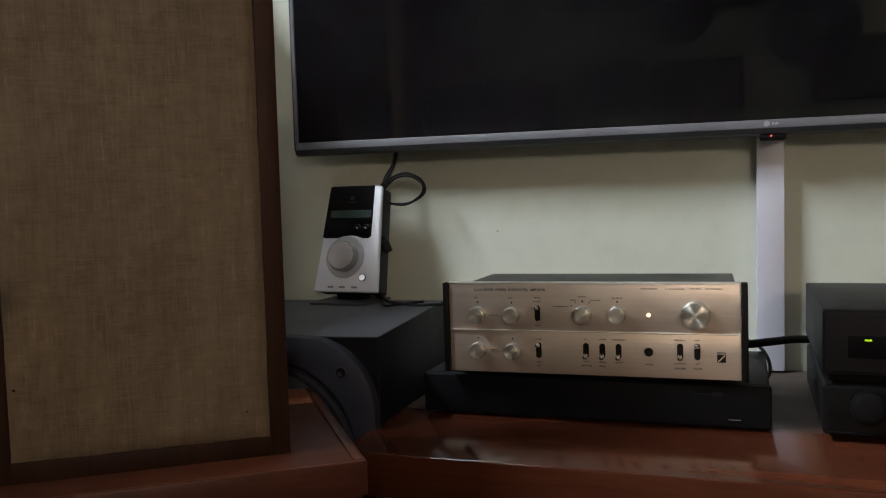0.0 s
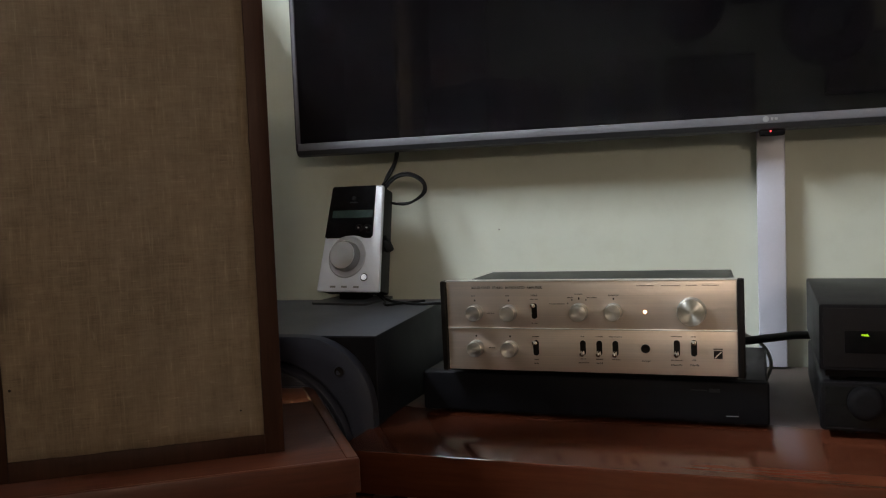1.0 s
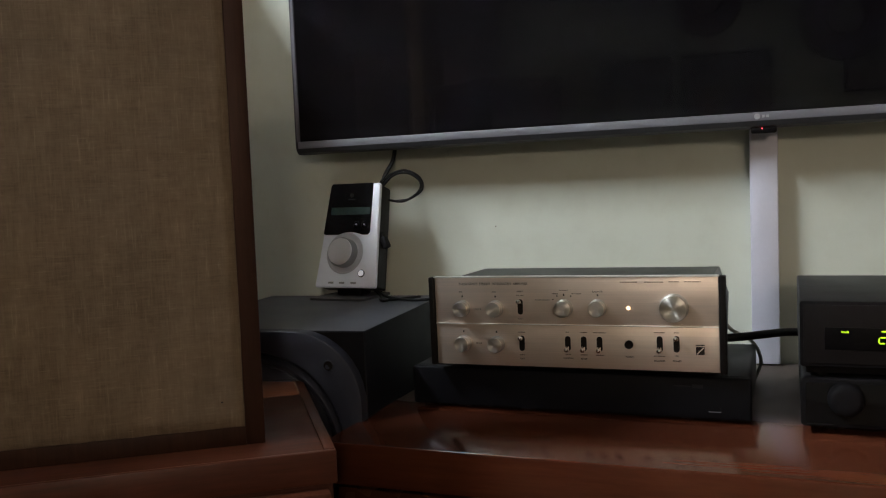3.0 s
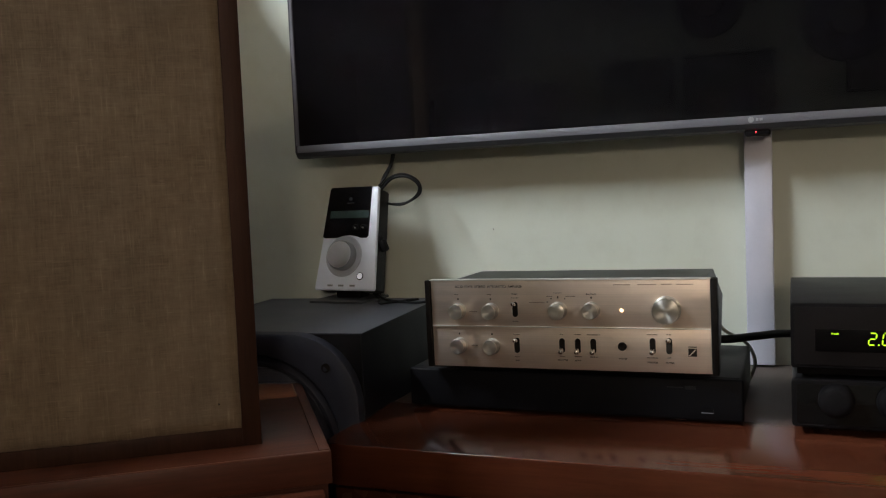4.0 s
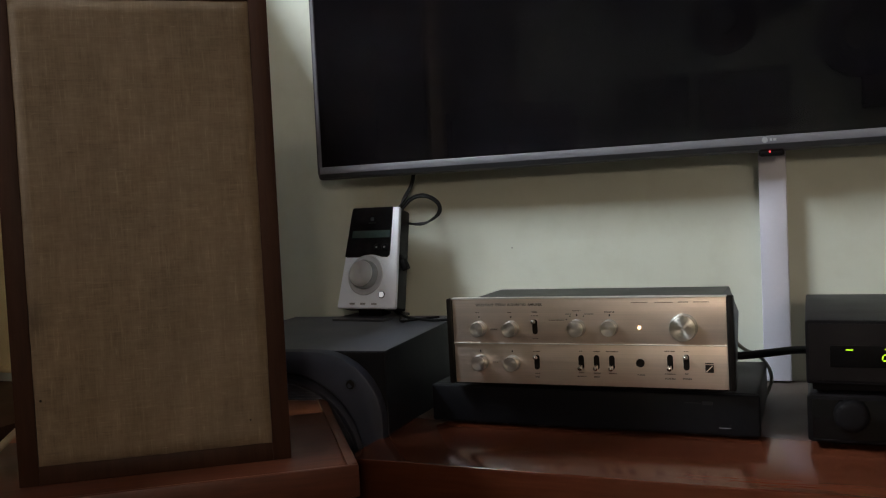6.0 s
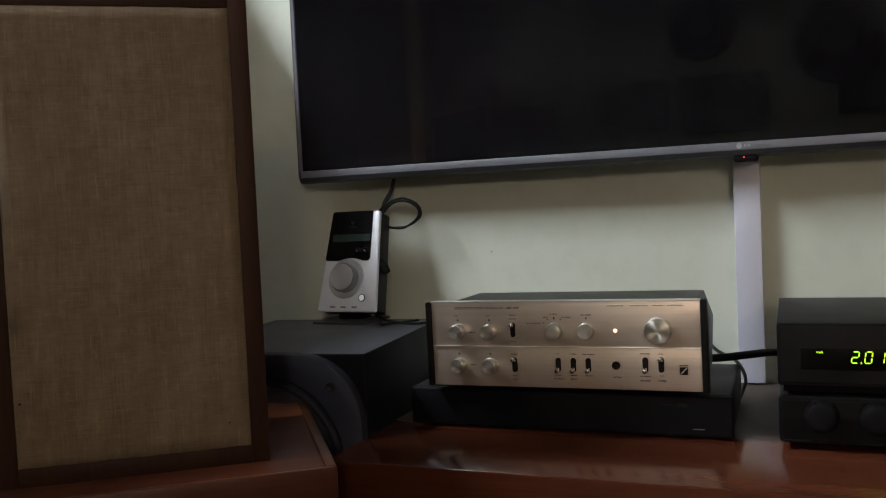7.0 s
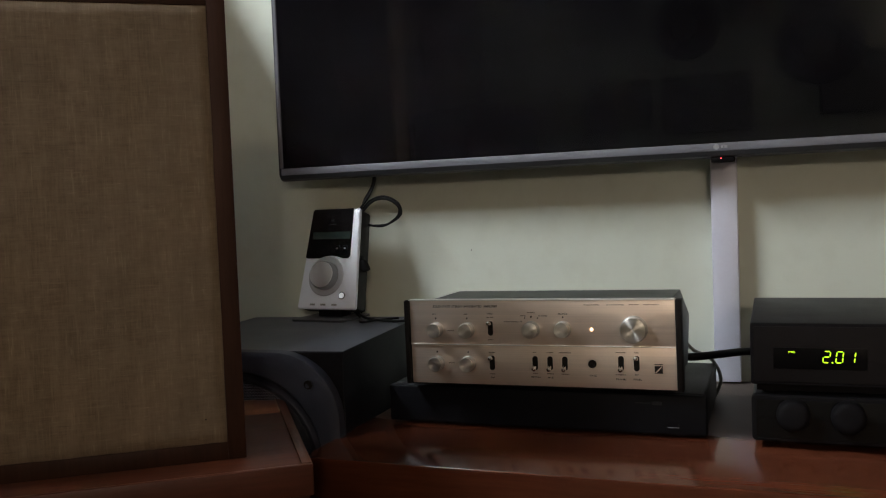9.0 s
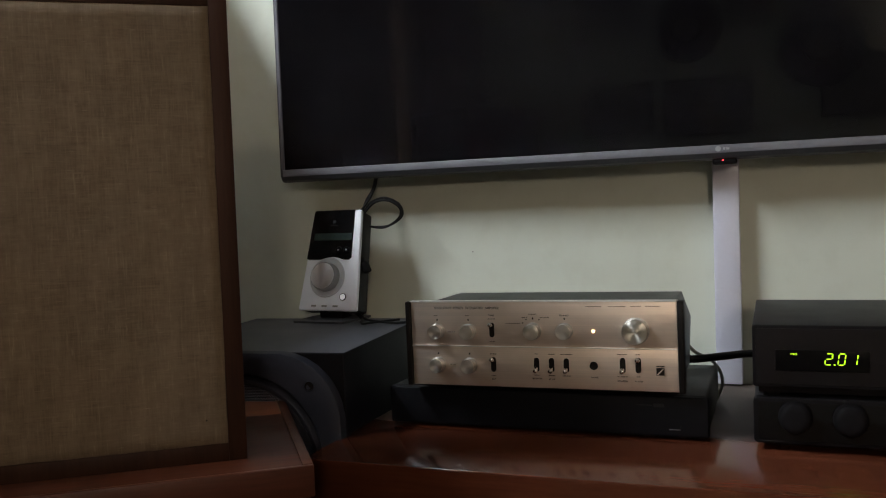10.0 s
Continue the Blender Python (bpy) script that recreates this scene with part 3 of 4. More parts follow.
for x in (0.0115, 0.0265):
    b_ = part("button", leaned(lathe([(0.0062, -0.0012), (0.0062, -0.0026), (0.0052, -0.003), (0.0045, -0.0022), (0.0038, -0.0034), (0, -0.0036)], (x, 0, 0.1035), 28)), BLACK_GLOSS, pod)
    part("symbol", leaned(slab(x - 0.0016, x + 0.0016, -0.0041, -0.0037, 0.1025, 0.1045)), PALE_PRINT, b_)
KX, KZ = -0.006, 0.0565
part("knob_recess", leaned(lathe([(0.0345, -0.0001), (0.033, -0.0014), (0.029, -0.0006), (0.0235, 0.0), (0, 0.0)], (KX, -0.0008, KZ), 64)), RECESS, pod)
kn = part("knob", lathe([(0.0245, 0.003), (0.0245, -0.009), (0.0228, -0.012), (0.0, -0.012)], (0, 0, 0), 64), GREY_PLASTIC, pod, "grey volume knob")
kn.matrix_basis = LEAN_BACK @ Matrix.Translation((KX, -0.003, KZ))
part("knob_cap", lathe([(0.0220, -0.0112), (0.0217, -0.0138), (0.0, -0.0134)], (0, 0, 0), 64), POD_KNOB, kn, "turned steel cap")
part("power_button", leaned(lathe([(0.0062, 0.0), (0.0062, -0.0012), (0.005, -0.0014)], (0.029, 0, 0.0235), 28)), BLACK, pod)
part("power_button_cap", leaned(lathe([(0.0048, -0.0008), (0.0046, -0.0022), (0, -0.0026)], (0.029, 0, 0.0235), 28)), WHITE_BTN, pod, "lit white button")
for x in (-0.027, -0.006, 0.016):
    part("mark", leaned(slab(x - 0.005, x + 0.005, -0.0006, 0.001, 0.0062, 0.0092)), GREY_PLASTIC, pod)
part("base_plate", outline([(a, b) for a, b in rounded(-0.047, 0.053, -0.035, 0.06, 0.008, 5)], 0, 0.0035), BEZEL_DARK, pod, "flat grey base plate").matrix_basis = pose(0, 0, 0.0035, 270)
part("neck", slab(-0.02, 0.026, 0.008, 0.04, 0.003, 0.024, 0.003), BLACK, pod)
plug = bmesh.new()
box(plug, -0.0065, 0.0065, -0.006, 0.006, -0.016, 0.004, 0.0035, 3)
box(plug, -0.0042, 0.0042, -0.0042, 0.0042, 0.0035, 0.012, 0.002, 2)
part("plug", plug, RUBBER, pod, "black cable plug").matrix_basis = pose(0.0555, 0.036, 0.092, 0, -24)

# ---- amplifier ----
AMP_X, AMP_Y, AMP_Z = -0.148, 1.0, 0.775
amp = thing("amplifier", pose(AMP_X, AMP_Y, AMP_Z + 0.001, 0, -0.35), "vintage stereo amplifier with champagne metal front, switched on", "amplifier")
PX, PZ0, PZM, PZ1 = 0.1695, 0.0065, 0.0575, 0.1135
part("body", outline([(-0.165, 0.009), (0.166, 0.009), (0.1695, 0.075), (0.1585, 0.1085), (-0.1600, 0.1085), (-0.169, 0.078)], 0.012, 0.175, 0.0016), LID, amp, "grey-green metal case")
part("upper_plate", slab(-PX + 0.002, PX, 0.0, 0.012, PZM + 0.0006, PZ1, 0.0006), PLATE, amp, "brushed champagne aluminium")
part("lower_plate", slab(-PX + 0.002, PX, 0.0008, 0.012, PZ0, PZM - 0.0006, 0.0006), PLATE, amp, "brushed champagne aluminium")
part("divider", slab(-PX + 0.002, PX, -0.0016, 0.004, PZM - 0.0007, PZM + 0.0007, 0.0004), TRIM, amp, "bright trim line")
part("top_trim", slab(-PX, PX, -0.0008, 0.012, PZ1 + 0.0001, PZ1 + 0.0016, 0.0004), TRIM, amp, "bright trim line")
part("bottom_trim", slab(-PX, PX, 0.002, 0.012, PZ0 - 0.0014, PZ0 - 0.0002, 0.0003), BLACK, amp)
part("cheek", slab(-PX - 0.0052, -PX + 0.0016, -0.004, 0.0125, PZ0 - 0.001, PZ1 + 0.0012, 0.0015), CHEEK, amp)
part("cheek", slab(PX + 0.0003, PX + 0.0075, -0.004, 0.0125, PZ0 - 0.001, PZ1 + 0.0012, 0.0015), CHEEK, amp)
for x in (-0.14, 0.13):
    for y in (0.03, 0.18):
        part("foot", lathe([(0, 0), (0.009, 0), (0.01, 0.009), (0, 0.009)], (0, 0, 0), 20), RUBBER, amp).matrix_basis = pose(x, y, 0, 90)


def knob_mesh(r, h, n=56):
    """Body with fine flutes round its side."""
    bm = lathe([(r * 1.05, 0.0), (r * 1.05, -0.0015), (r * 0.95, -0.0022), (r, -0.0032), (r, -h + 0.0014), (r * 0.96, -h + 0.0004), (r * 0.9, -h + 0.0004), (0, -h + 0.0004)], (0, 0, 0), n)
    for v in bm.verts:
        q = math.hypot(v.co.x, v.co.z)
        if abs(q - r) < 1e-6:
            k = round(math.atan2(v.co.z, v.co.x) / (2 * math.pi) * n)
            f = 1 - (0.03 if k % 2 else 0)
            v.co.x, v.co.z = v.co.x * f, v.co.z * f
    return bm


def plate_knob(name, x, z, r, h, tick=True):
    k = part(name, knob_mesh(r, h), KNOB_SIDE, amp, "turned aluminium knob", at=(x, -0.0002, z))
    part("cap", lathe([(r * 0.955, -h + 0.0012), (r * 0.95, -h - 0.0002), (r * 0.9, -h - 0.0005), (r * 0.4, -h - 0.0002), (0, -h)], (0, 0, 0), 56), KNOB, k, "spun bright cap")
    if tick:
        part("tick", slab(x - 0.0008, x + 0.0008, -0.0006, 0.0004, z + r * 1.42, z + r * 1.42 + 0.0022), INK, amp)
    return k


SMALL = 0.0096
for x in (-0.1315, -0.0890):
    plate_knob("tone_knob", x, 0.0762, SMALL, 0.0115)
    plate_knob("tone_knob", x, 0.0330, SMALL, 0.0115)
plate_knob("selector_knob", -0.0045, 0.0775, SMALL * 1.06, 0.0115)
plate_knob("balance_knob", 0.0355, 0.0780, SMALL * 1.02, 0.0115)
vol = plate_knob("volume_knob", 0.1215, 0.0788, 0.0153, 0.0125, False)
for a in (-52, -30, 0, 30):
    x, z = -0.0045 + 0.0165 * math.sin(radians(a)), 0.0775 + 0.0165 * math.cos(radians(a))
    part("tick", slab(x - 0.0007, x + 0.0007, -0.0006, 0.0004, z - 0.0007, z + 0.0007), INK, amp)


def slide_switch(x, z, up, h=0.0185):
    plate = part("switch_slot", outline(rounded(x - 0.0033, x + 0.0033, z - h / 2, z + h / 2, 0.0032, 6), -0.0004, 0.004), HOLE, amp, "dark slot")
    zz = z + (0.0048 if up else -0.0045)
    part("lever", lathe([(0.0019, 0.002), (0.0023, -0.004), (0.0029, -0.0085), (0.0026, -0.0106), (0.0015, -0.0117), (0, -0.0120)], (0, 0, 0), 20), CHROME, plate, "chrome lever").matrix_basis = Matrix.Translation((x, 0, zz + (0 if up else 0.0015))) @ pose(0, 0, 0, -16 if up else 20)


slide_switch(-0.058, 0.0785, True)
slide_switch(-0.0575, 0.0345, True)
for x in (-0.0015, 0.0175, 0.0360):
    slide_switch(x, 0.0355, False, 0.0175)
slide_switch(0.1045, 0.0370, False)
slide_switch(0.1230, 0.0375, True)
part("pilot_lamp", lathe([(0.0021, 0.0), (0.0019, -0.0012), (0, -0.0016)], (0.0705, 0, 0.0780), 24), AMBER, amp, "glowing pilot lamp")
part("phone_jack", lathe([(0.0050, 0.0), (0.0050, -0.0018), (0.0042, -0.0024), (0.0032, -0.0018), (0, -0.0018)], (0.0700, 0, 0.0360), 28), HOLE, amp, "dark headphone socket")
part("badge", slab(0.1440, 0.1532, -0.0006, 0.0012, 0.0262, 0.0350), INK, amp, "dark square badge")
part("badge_stroke", outline([(0.1443, 0.0272), (0.1456, 0.0266), (0.1529, 0.0340), (0.1516, 0.0346)], -0.0010, -0.0005), PLATE, amp)
part("badge_bar", slab(0.1438, 0.1534, -0.0003, 0.0012, 0.0366, 0.0374), INK, amp)
LEGENDS = (
    ("SOLID STATE  STEREO  INTEGRATED  AMPLIFIER", 0.0030, -0.0915, 0.1062),
    ("BALANCE", 0.0020, 0.0355, 0.0970), ("MODE", 0.0019, 0.0175, 0.0178), ("MONITOR", 0.0019, -0.0010, 0.0180),
    ("SPEAKERS", 0.0021, 0.1040, 0.0180), ("POWER", 0.0021, 0.1235, 0.0182), ("PHONES", 0.0018, 0.0705, 0.0215),
    ("OFF", 0.0018, 0.1230, 0.0240), ("TREBLE", 0.0018, -0.058, 0.0970), ("BASS", 0.0018, -0.0575, 0.0160),
)
for words, h, x, z in LEGENDS:
    part("lettering", text_mesh(words, h, x, -0.0004, z), INK, amp)
BARS = ((-0.1335, 0.0965, 0.005), (-0.0905, 0.0965, 0.005), (-0.112, 0.0755, 0.010), (-0.112, 0.0335, 0.008), (-0.058, 0.0925, 0.009), (-0.058, 0.0640, 0.007),
        (-0.0575, 0.0480, 0.008), (-0.0575, 0.0205, 0.006), (-0.0045, 0.0985, 0.010), (-0.0150, 0.0945, 0.007), (-0.0300, 0.0870, 0.019), (0.0110, 0.0945, 0.012),
        (-0.0015, 0.0490, 0.004), (0.0175, 0.0490, 0.008), (0.0365, 0.0490, 0.015), (-0.0015, 0.0225, 0.006), (0.0175, 0.0225, 0.008), (0.0365, 0.0225, 0.009),
        (0.1045, 0.0505, 0.012), (0.1230, 0.0505, 0.005), (0.1040, 0.0235, 0.012), (0.0720, 0.1080, 0.020), (0.1000, 0.1080, 0.021), (0.1220, 0.1082, 0.012), (0.1420, 0.1082, 0.018))
for x, z, w in BARS:
    bm = bmesh.new()
    q = -w / 2
    while q < w / 2 - 0.0004:
        step = min(random.uniform(0.0006, 0.0018), w / 2 - q)
        box(bm, x + q, x + q + step, -0.0004, 0.0009, z - 0.0005, z + 0.0005)
        q += step + random.choice((0.0003, 0.0003, 0.0008))
    part("legend_bar", bm, INK_SOFT, amp)

# ---- flat box under the amplifier ----
stb = thing("set_top_box", pose(-0.153, 1.019, TZ), "flat black video recorder box on the cabinet", "recorder")
part("case", slab(-0.203, 0.204, 0.004, 0.214, 0.004, 0.053, 0.004, 3), DARK_METAL, stb, "dark grey metal case")
part("front", slab(-0.205, 0.206, -0.003, 0.010, 0.0035, 0.0522, 0.003, 3), BLACK_BLUE, stb, "black plastic front")
part("print", slab(0.122, 0.140, -0.0036, -0.0031, 0.0410, 0.0420), PRINT, stb)
part("print", slab(0.142, 0.154, -0.0036, -0.0031, 0.0395, 0.0437), PRINT, stb)
part("print", slab(0.160, 0.1735, -0.0036, -0.0031, 0.0128, 0.0136), GREY_PLASTIC, stb)
part("print", slab(0.1727, 0.1735, -0.0036, -0.0031, 0.0137, 0.0175), PRINT, stb)
for x in (-0.18, 0.18):
    for y in (0.03, 0.19):
        part("foot", slab(x - 0.01, x + 0.01, y, y + 0.02, 0, 0.005), RUBBER, stb)

# ---- preamplifier and disc player ----
pre = thing("preamplifier", pose(0.103, 1.0, TZ), "black half-width preamplifier with round knobs on the cabinet", "preamplifier")
part("case", slab(0.001, 0.214, 0.006, 0.262, 0.0078, 0.0605, 0.004, 3), DARK_METAL, pre)
part("front", outline(rounded(0.0, 0.215, 0.0088, 0.061, 0.005, 5), -0.004, 0.01, 0.0015), BLACK, pre, "black front with rounded rim")
part("panel", outline(rounded(0.005, 0.21, 0.0135, 0.0565, 0.003, 4), -0.0048, -0.003), BLACK_GLOSS, pre)
for x in (0.0440, 0.1000):
    part("knob", lathe([(0.0180, -0.0045), (0.0178, -0.0120), (0.0170, -0.0155), (0.0150, -0.0180), (0.0110, -0.0192), (0.006, -0.0196), (0, -0.0197)], (x, 0, 0.0405), 56), BLACK, pre, "black round knob")
part("trim_line", slab(0.006, 0.032, -0.0052, -0.0046, 0.0118, 0.0124), PRINT, pre)
for x in (0.03, 0.185):
    for y in (0.03, 0.22):
        part("foot", lathe([(0, 0), (0.008, 0), (0.009, 0.0085), (0, 0.0085)], (0, 0, 0), 20), RUBBER, pre).matrix_basis = pose(x, y, 0, 90)

cd = thing("disc_player", pose(0.103, 1.0, TZ + 0.061), "black half-width disc player with lit green display", "disc player")
part("case", slab(0.0, 0.215, 0.004, 0.264, 0.0125, 0.0815, 0.002, 3), DARK_METAL, cd)
part("front", outline(rounded(0.0, 0.215, 0.0125, 0.0818, 0.003, 4), -0.004, 0.006, 0.001), BLACK, cd)
part("panel", outline(rounded(0.0035, 0.2115, 0.0160, 0.0785, 0.002, 4), -0.0047, -0.003, 0.0004), BROWN_BLACK, cd, "brown-black front panel")
part("skirt", slab(0.006, 0.209, 0.004, 0.2, 0.0045, 0.0125), BLACK, cd)
win = part("display_window", slab(0.024, 0.120, -0.0052, -0.003, 0.031, 0.055, 0.0004), WINDOW, cd, "glossy black display window")
SEGS = {"a": (0, 2, 1, 2), "b": (1, 1, 1, 2), "c": (1, 0, 1, 1), "d": (0, 0, 1, 0), "e": (0, 0, 0, 1), "f": (0, 1, 0, 2), "g": (0, 1, 1, 1)}


def digit(x, z, lit, w=0.0066, h=0.0062, t=0.00062):
    bm = bmesh.new()
    for s in lit:
        i0, j0, i1, j1 = SEGS[s]
        ax, az, bx, bz = i0 * w, j0 * h, i1 * w, j1 * h
        d = Vector((bx - ax, bz - az)).normalized()
        n2 = Vector((-d.y, d.x)) * t
        a2, b2 = Vector((ax, az)) + d * 0.0006, Vector((bx, bz)) - d * 0.0006
        pts = [a2, a2 + d * t + n2, b2 - d * t + n2, b2, b2 - d * t - n2, a2 + d * t - n2]
        vs = [bm.verts.new((x + p.x + p.y * 0.14, -0.0057, z + p.y)) for p in pts]
        back = [bm.verts.new((v.co.x, -0.0051, v.co.z)) for v in vs]
        bm.faces.new(vs)
        for k in range(6):
            bm.faces.new((vs[k], vs[(k + 1) % 6], back[(k + 1) % 6], back[k]))
    return bm


DZ = 0.0392
part("digit", digit(0.0750, DZ, "abged"), GREEN, win, "lit green digit two")
part("digit", digit(0.0880, DZ, "abcdef"), GREEN, win, "lit green digit zero")
part("digit", digit(0.1000, DZ, "bc"), GREEN, win, "lit green digit one")
part("point", slab(0.0842, 0.0856, -0.0057, -0.0051, DZ - 0.0006, DZ + 0.0008), GREEN, win, "lit green point")
part("lettering", text_mesh("track", 0.0026, 0.0435, -0.0057, 0.0505), GREEN, win, "lit green word")
for x in (0.02, 0.195):
    for y in (0.02, 0.23):
        part("foot", lathe([(0, 0), (0.008, 0), (0.009, 0.006), (0, 0.006)], (0, 0, 0), 20), RUBBER, cd).matrix_basis = pose(x, y, 0.0, 90)

# ---- television on the wall ----
TX0, TX1, TZ0, TZ1, TY = -0.679, 0.801, 1.066, 1.905, 1.288
tv = thing("television", pose(0, 0, 0), "large wall-mounted television, black screen with grey bezel", "television")
part("back_shell", slab(TX0 + 0.012, TX1 - 0.012, TY + 0.012, TY + 0.042, TZ0 + 0.012, TZ1 - 0.012, 0.006), BLACK, tv)


def frame_bar(x0, x1, z0, z1):
    return slab(x0, x1, TY, TY + 0.016, z0, z1, 0.0015)


part("bezel_bottom", frame_bar(TX0 + 0.004, TX1 - 0.004, TZ0 + 0.0095, TZ0 + 0.0215), BEZEL, tv, "brushed grey bezel")
bm = bmesh.new()
prof = [(TY + 0.0005, TZ0 + 0.0098), (TY + 0.004, TZ0 + 0.003), (TY + 0.010, TZ0), (TY + 0.024, TZ0), (TY + 0.024, TZ0 + 0.0098)]
ends = [[bm.verts.new((x, y, z)) for y, z in prof] for x in (TX0 + 0.001, TX1 - 0.001)]
for k in range(5):
    bm.faces.new((ends[0][k], ends[0][(k + 1) % 5], ends[1][(k + 1) % 5], ends[1][k]))
bm.faces.new(ends[0])
bm.faces.new(ends[1])
part("bezel_underside", bm, BEZEL_DARK, tv, "dark chamfer under the bezel")
part("bezel_side", frame_bar(TX0 + 0.002, TX0 + 0.0078, TZ0 + 0.0217, TZ1), BEZEL, tv)
part("bezel_side", frame_bar(TX1 - 0.0078, TX1 - 0.002, TZ0 + 0.0217, TZ1), BEZEL, tv)
part("bezel_edge", slab(TX0, TX0 + 0.0018, TY + 0.001, TY + 0.024, TZ0 + 0.010, TZ1), BEZEL_DARK, tv)
part("bezel_edge", slab(TX1 - 0.0018, TX1, TY + 0.001, TY + 0.024, TZ0 + 0.010, TZ1), BEZEL_DARK, tv)
part("bezel_top", frame_bar(TX0 + 0.0080, TX1 - 0.0080, TZ1 - 0.0085, TZ1), BEZEL, tv)
part("screen", slab(TX0 + 0.0080, TX1 - 0.0080, TY + 0.003, TY + 0.012, TZ0 + 0.0217, TZ1 - 0.0087), SCREEN, tv, "glossy black screen, switched off")
part("logo_disc", lathe([(0, -0.0006), (0.0040, -0.0006), (0.0040, 0.001)], (0.055, TY, TZ0 + 0.0157), 24), PALE_PRINT, tv)
for x, w in ((0.0632, 0.0032), (0.0682, 0.0040)):
    part("logo_bar", slab(x - w / 2, x + w / 2, TY - 0.0006, TY + 0.001, TZ0 + 0.0140, TZ0 + 0.0174), PALE_PRINT, tv)
eye = part("sensor_housing", slab(0.046, 0.080, TY + 0.006, TY + 0.03, TZ0 - 0.0065, TZ0 + 0.002, 0.003), BLACK, tv, "black sensor bump")
part("standby_led", lathe([(0.0011, 0.001), (0.001, -0.0008), (0, -0.001)], (0.061, TY + 0.006, TZ0 - 0.0008), 16), RED, eye, "red standby light")
part("wall_mount", slab(-0.15, 0.25, TY + 0.0425, NY - 0.001, 1.3, 1.65), DARK_METAL, tv)

# ---- cable duct on the wall ----
duct = thing("cable_duct", pose(0, 0, 0), "white plastic cable duct on the wall below the screen", "cable duct")
part("base", slab(0.0435, 0.0790, NY - 0.008, NY - 0.0005, TZ + 0.004, 1.3), DUCT, duct)
part("cover", slab(0.0420, 0.0805, NY - 0.030, NY - 0.006, TZ + 0.003, 1.295, 0.0025), DUCT, duct)

# ---- cables ----
def cable(name, pts, r, mat, label):
    ob = new(name, smooth_mesh(tube_mesh(pts, r), name, mat, 80))
    return tagged(ob, label, "cable")


cable("antenna_cable", [(-0.508, 1.325, 1.085), (-0.511, 1.32, 1.055), (-0.520, 1.31, 1.030), (-0.536, 1.305, 1.008), (-0.535, 1.302, 0.999), (-0.505, 1.298, 1.024), (-0.478, 1.298, 1.027), (-0.458, 1.30, 1.013),
                        (-0.463, 1.303, 0.996), (-0.490, 1.305, 0.982), (-0.522, 1.308, 0.985), (-0.545, 1.318, 0.99), (-0.56, 1.33, 0.94), (-0.56, 1.335, 0.86), (-0.55, 1.335, 0.7)], 0.0021, RUBBER, "black cable looped below the television")
cable("pod_cable", [(-0.535, 1.275, 0.838), (-0.50, 1.24, 0.8335), (-0.47, 1.215, 0.8335), (-0.43, 1.20, 0.8335), (-0.40, 1.205, 0.834), (-0.36, 1.22, 0.826), (-0.33, 1.24, 0.81), (-0.30, 1.26, 0.75)], 0.0021, RUBBER, "black cable lying on the subwoofer")
cable("pod_cable", [(-0.532, 1.27, 0.838), (-0.505, 1.235, 0.8335), (-0.49, 1.20, 0.8335), (-0.478, 1.185, 0.8335), (-0.470, 1.20, 0.8335), (-0.44, 1.24, 0.8335)], 0.0019, RUBBER, "black cable lying on the subwoofer")
cable("power_cable", [(-0.02, 1.215, 0.79), (0.01, 1.215, 0.786), (0.0275, 1.218, 0.786), (0.06, 1.245, 0.786), (0.092, 1.275, 0.785), (0.13, 1.30, 0.78), (0.17, 1.31, 0.77)], 0.0055, RUBBER, "thick black mains cable behind the amplifier")
cable("signal_cable", [(-0.01, 1.178, 0.838), (0.008, 1.20, 0.815), (0.022, 1.215, 0.796), (0.040, 1.230, 0.784), (0.052, 1.232, 0.77), (0.057, 1.232, 0.752), (0.052, 1.232, 0.735), (0.045, 1.235, 0.7245), (0.03, 1.25, 0.7245)], 0.0024, GREY_CABLE, "thin grey cable looped beside the recorder")

# ---- dark sideboard along the west wall ----
side = thing("sideboard", pose(WX, 0, 0), "dark brown wooden sideboard against the wall", "sideboard")
part("top", slab(0.002, 0.45, 0.87, 1.33, 0.645, 0.675, 0.003), WALNUT, side)
part("carcass", slab(0.004, 0.43, 0.875, 1.325, 0.0, 0.645), WALNUT, side)
for y in (0.88, 1.105):
    part("door", slab(0.43, 0.447, y, y + 0.22, 0.05, 0.64, 0.002), WALNUT, side)

# ---- cream roller blind on the north wall, behind the loudspeaker ----
blind = thing("roller_blind", pose(-1.28, NY, 0), "cream yellow roller blind hanging on the wall", "blind")


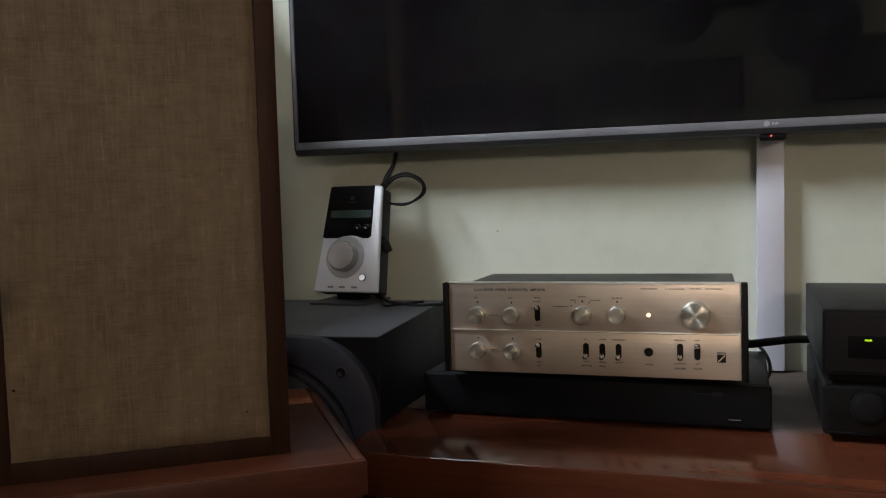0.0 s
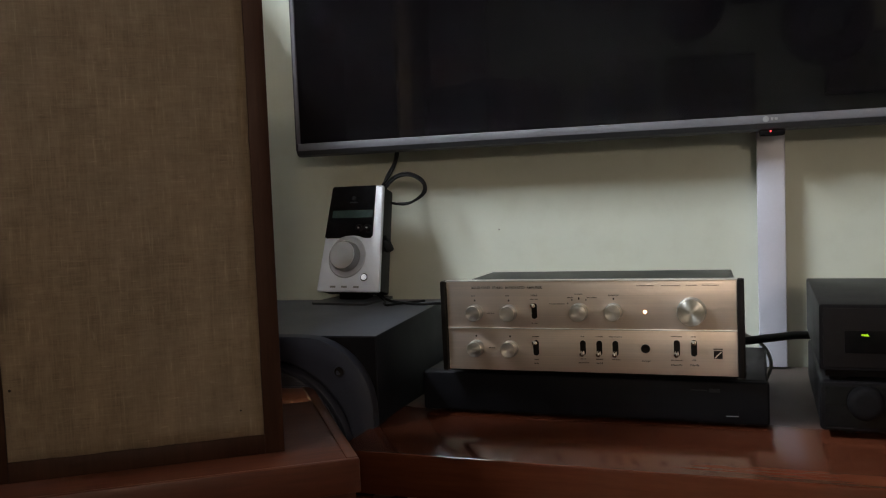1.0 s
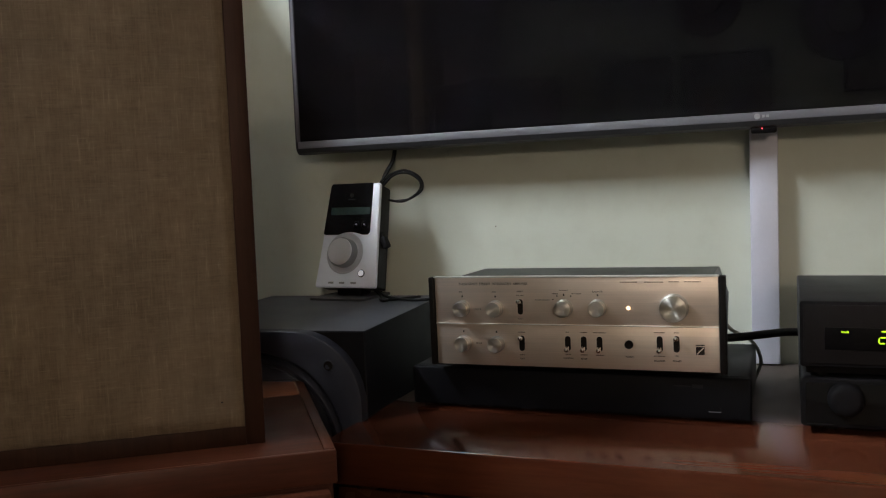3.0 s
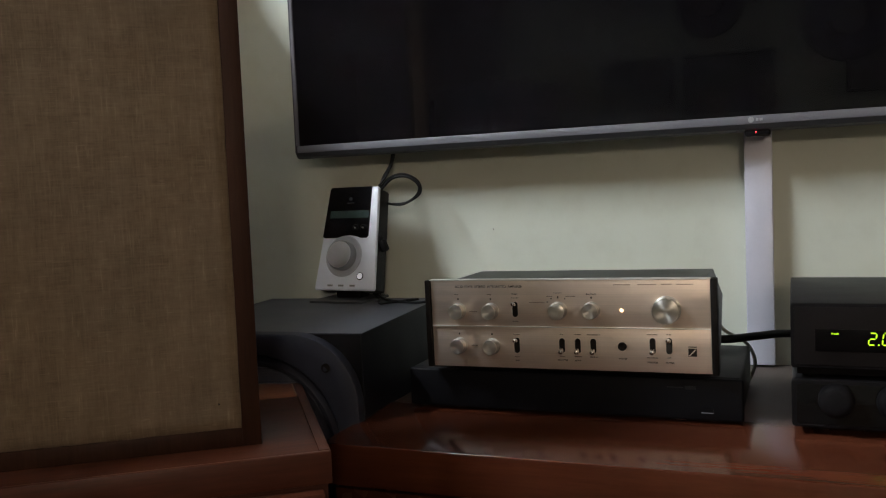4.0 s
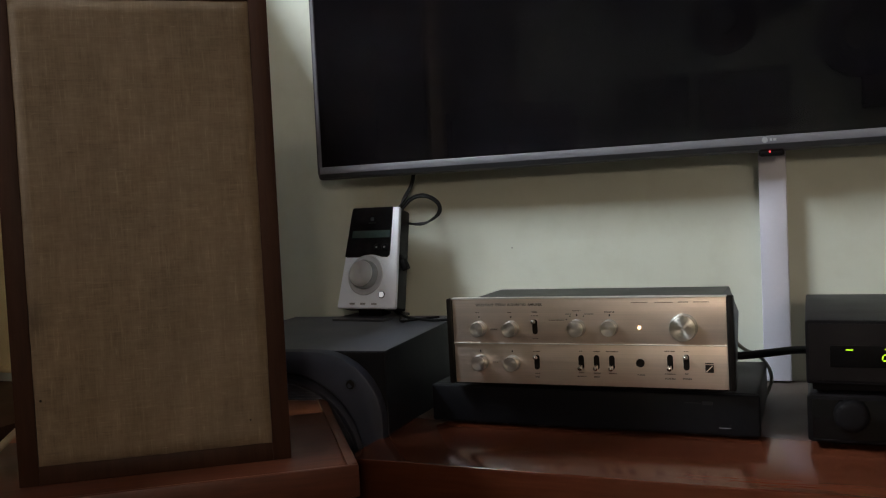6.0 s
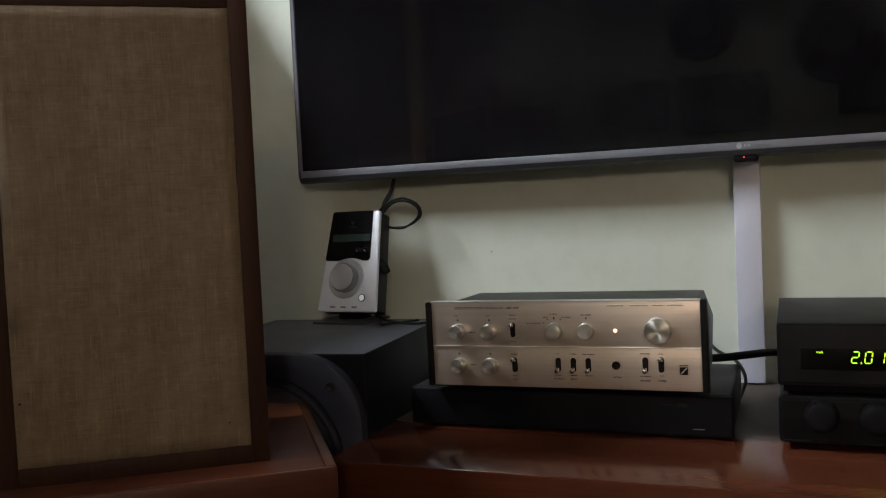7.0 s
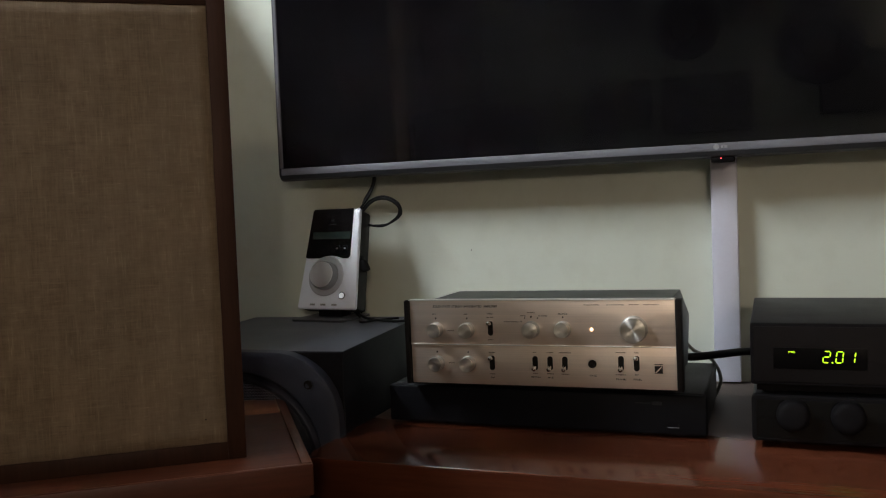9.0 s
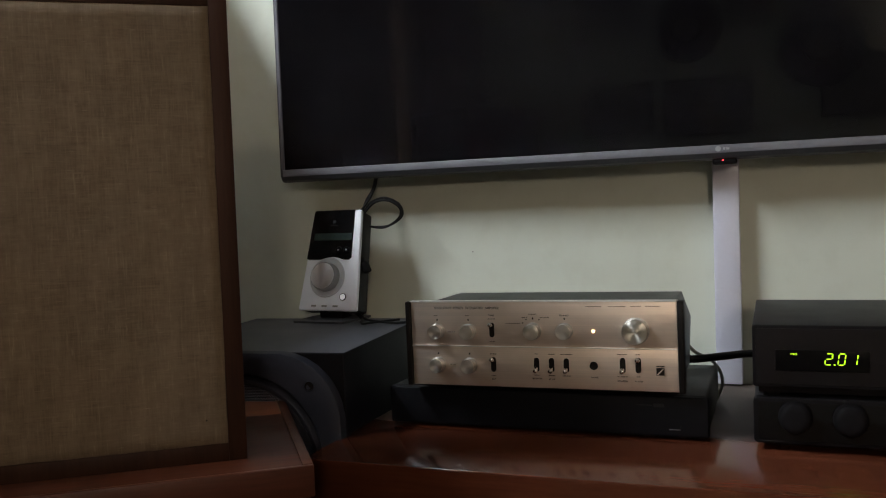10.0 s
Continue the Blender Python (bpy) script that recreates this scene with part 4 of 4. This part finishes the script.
def blind_cloth():
    bm = bmesh.new()
    cols = []
    for i in range(25):
        x = -0.314 + 0.594 * i / 24
        y = -0.012 - 0.0025 * math.sin(i * 1.3)
        cols.append([bm.verts.new((x, y + d, z)) for z in (0.70, 1.2, 1.7, 2.2) for d in (0, 0.0015)])
    for a, b in zip(cols, cols[1:]):
        for k in range(0, 6, 2):
            bm.faces.new((a[k], b[k], b[k + 2], a[k + 2]))
            bm.faces.new((a[k + 1], a[k + 3], b[k + 3], b[k + 1]))
        bm.faces.new((a[0], a[1], b[1], b[0]))
        bm.faces.new((a[6], b[6], b[7], a[7]))
    return bm


part("cloth", blind_cloth(), CREAM, blind)
part("bottom_bar", slab(-0.316, 0.283, -0.020, -0.006, 0.686, 0.701, 0.004), CREAM, blind)
part("roller", slab(-0.317, 0.29, -0.045, -0.003, 2.19, 2.235, 0.015, 3), WHITE, blind)

# added out of view: tall block whose top edge shades the north wall's left part
blocker = thing("wardrobe", pose(WX, 0.07, 0), "added unseen wardrobe block that keeps tube light off the wall", "wardrobe")
part("carcass", slab(0.003, 0.39, -1.6, 0.78, 0.0, 2.038, 0.002), WALNUT, blocker)
for y in (-1.595, -0.804, -0.013):
    d = part("door", slab(0.39, 0.41, y, y + 0.786, 0.06, 2.038, 0.002), WALNUT, blocker)
    part("handle", slab(0.41, 0.425, y + 0.70, y + 0.712, 1.0, 1.14, 0.003), CHROME, d)
# added strip: a lit edge put into colour, for the stripe in the screen
part("lit_strip", slab(0.41, 0.424, -0.545, -0.43, 0.06, 2.005, 0.002), WOOD_LIT_EDGE, blocker, "added pale strip standing in for a lit upright edge")

# ---- small marks ----
cable("antenna_cable", [(-0.512, 1.326, 1.085), (-0.516, 1.322, 1.052), (-0.528, 1.315, 1.028), (-0.532, 1.31, 1.010), (-0.512, 1.304, 1.026), (-0.486, 1.304, 1.032), (-0.462, 1.307, 1.020),
                        (-0.459, 1.31, 1.000), (-0.484, 1.312, 0.985), (-0.516, 1.315, 0.983), (-0.54, 1.325, 0.985), (-0.555, 1.335, 0.93), (-0.55, 1.337, 0.7)], 0.0018, RUBBER, "black cable looped below the television")
nail = new("nail_hole", smooth_mesh(lathe([(0, -0.0005), (0.0008, -0.0005), (0.0011, 0.0)], (-0.357, NY, 0.934), 12), "nail_hole", INK_SOFT))
tagged(nail, "tiny dark nail head in the painted wall", "nail")
crumb = new("crumb", smooth_mesh(slab(-0.3945, -0.390, 0.9405, 0.9425, TZ, TZ + 0.0012, 0.0004), "crumb", WHITE))
tagged(crumb, "tiny white crumb on the cabinet top", "crumb")
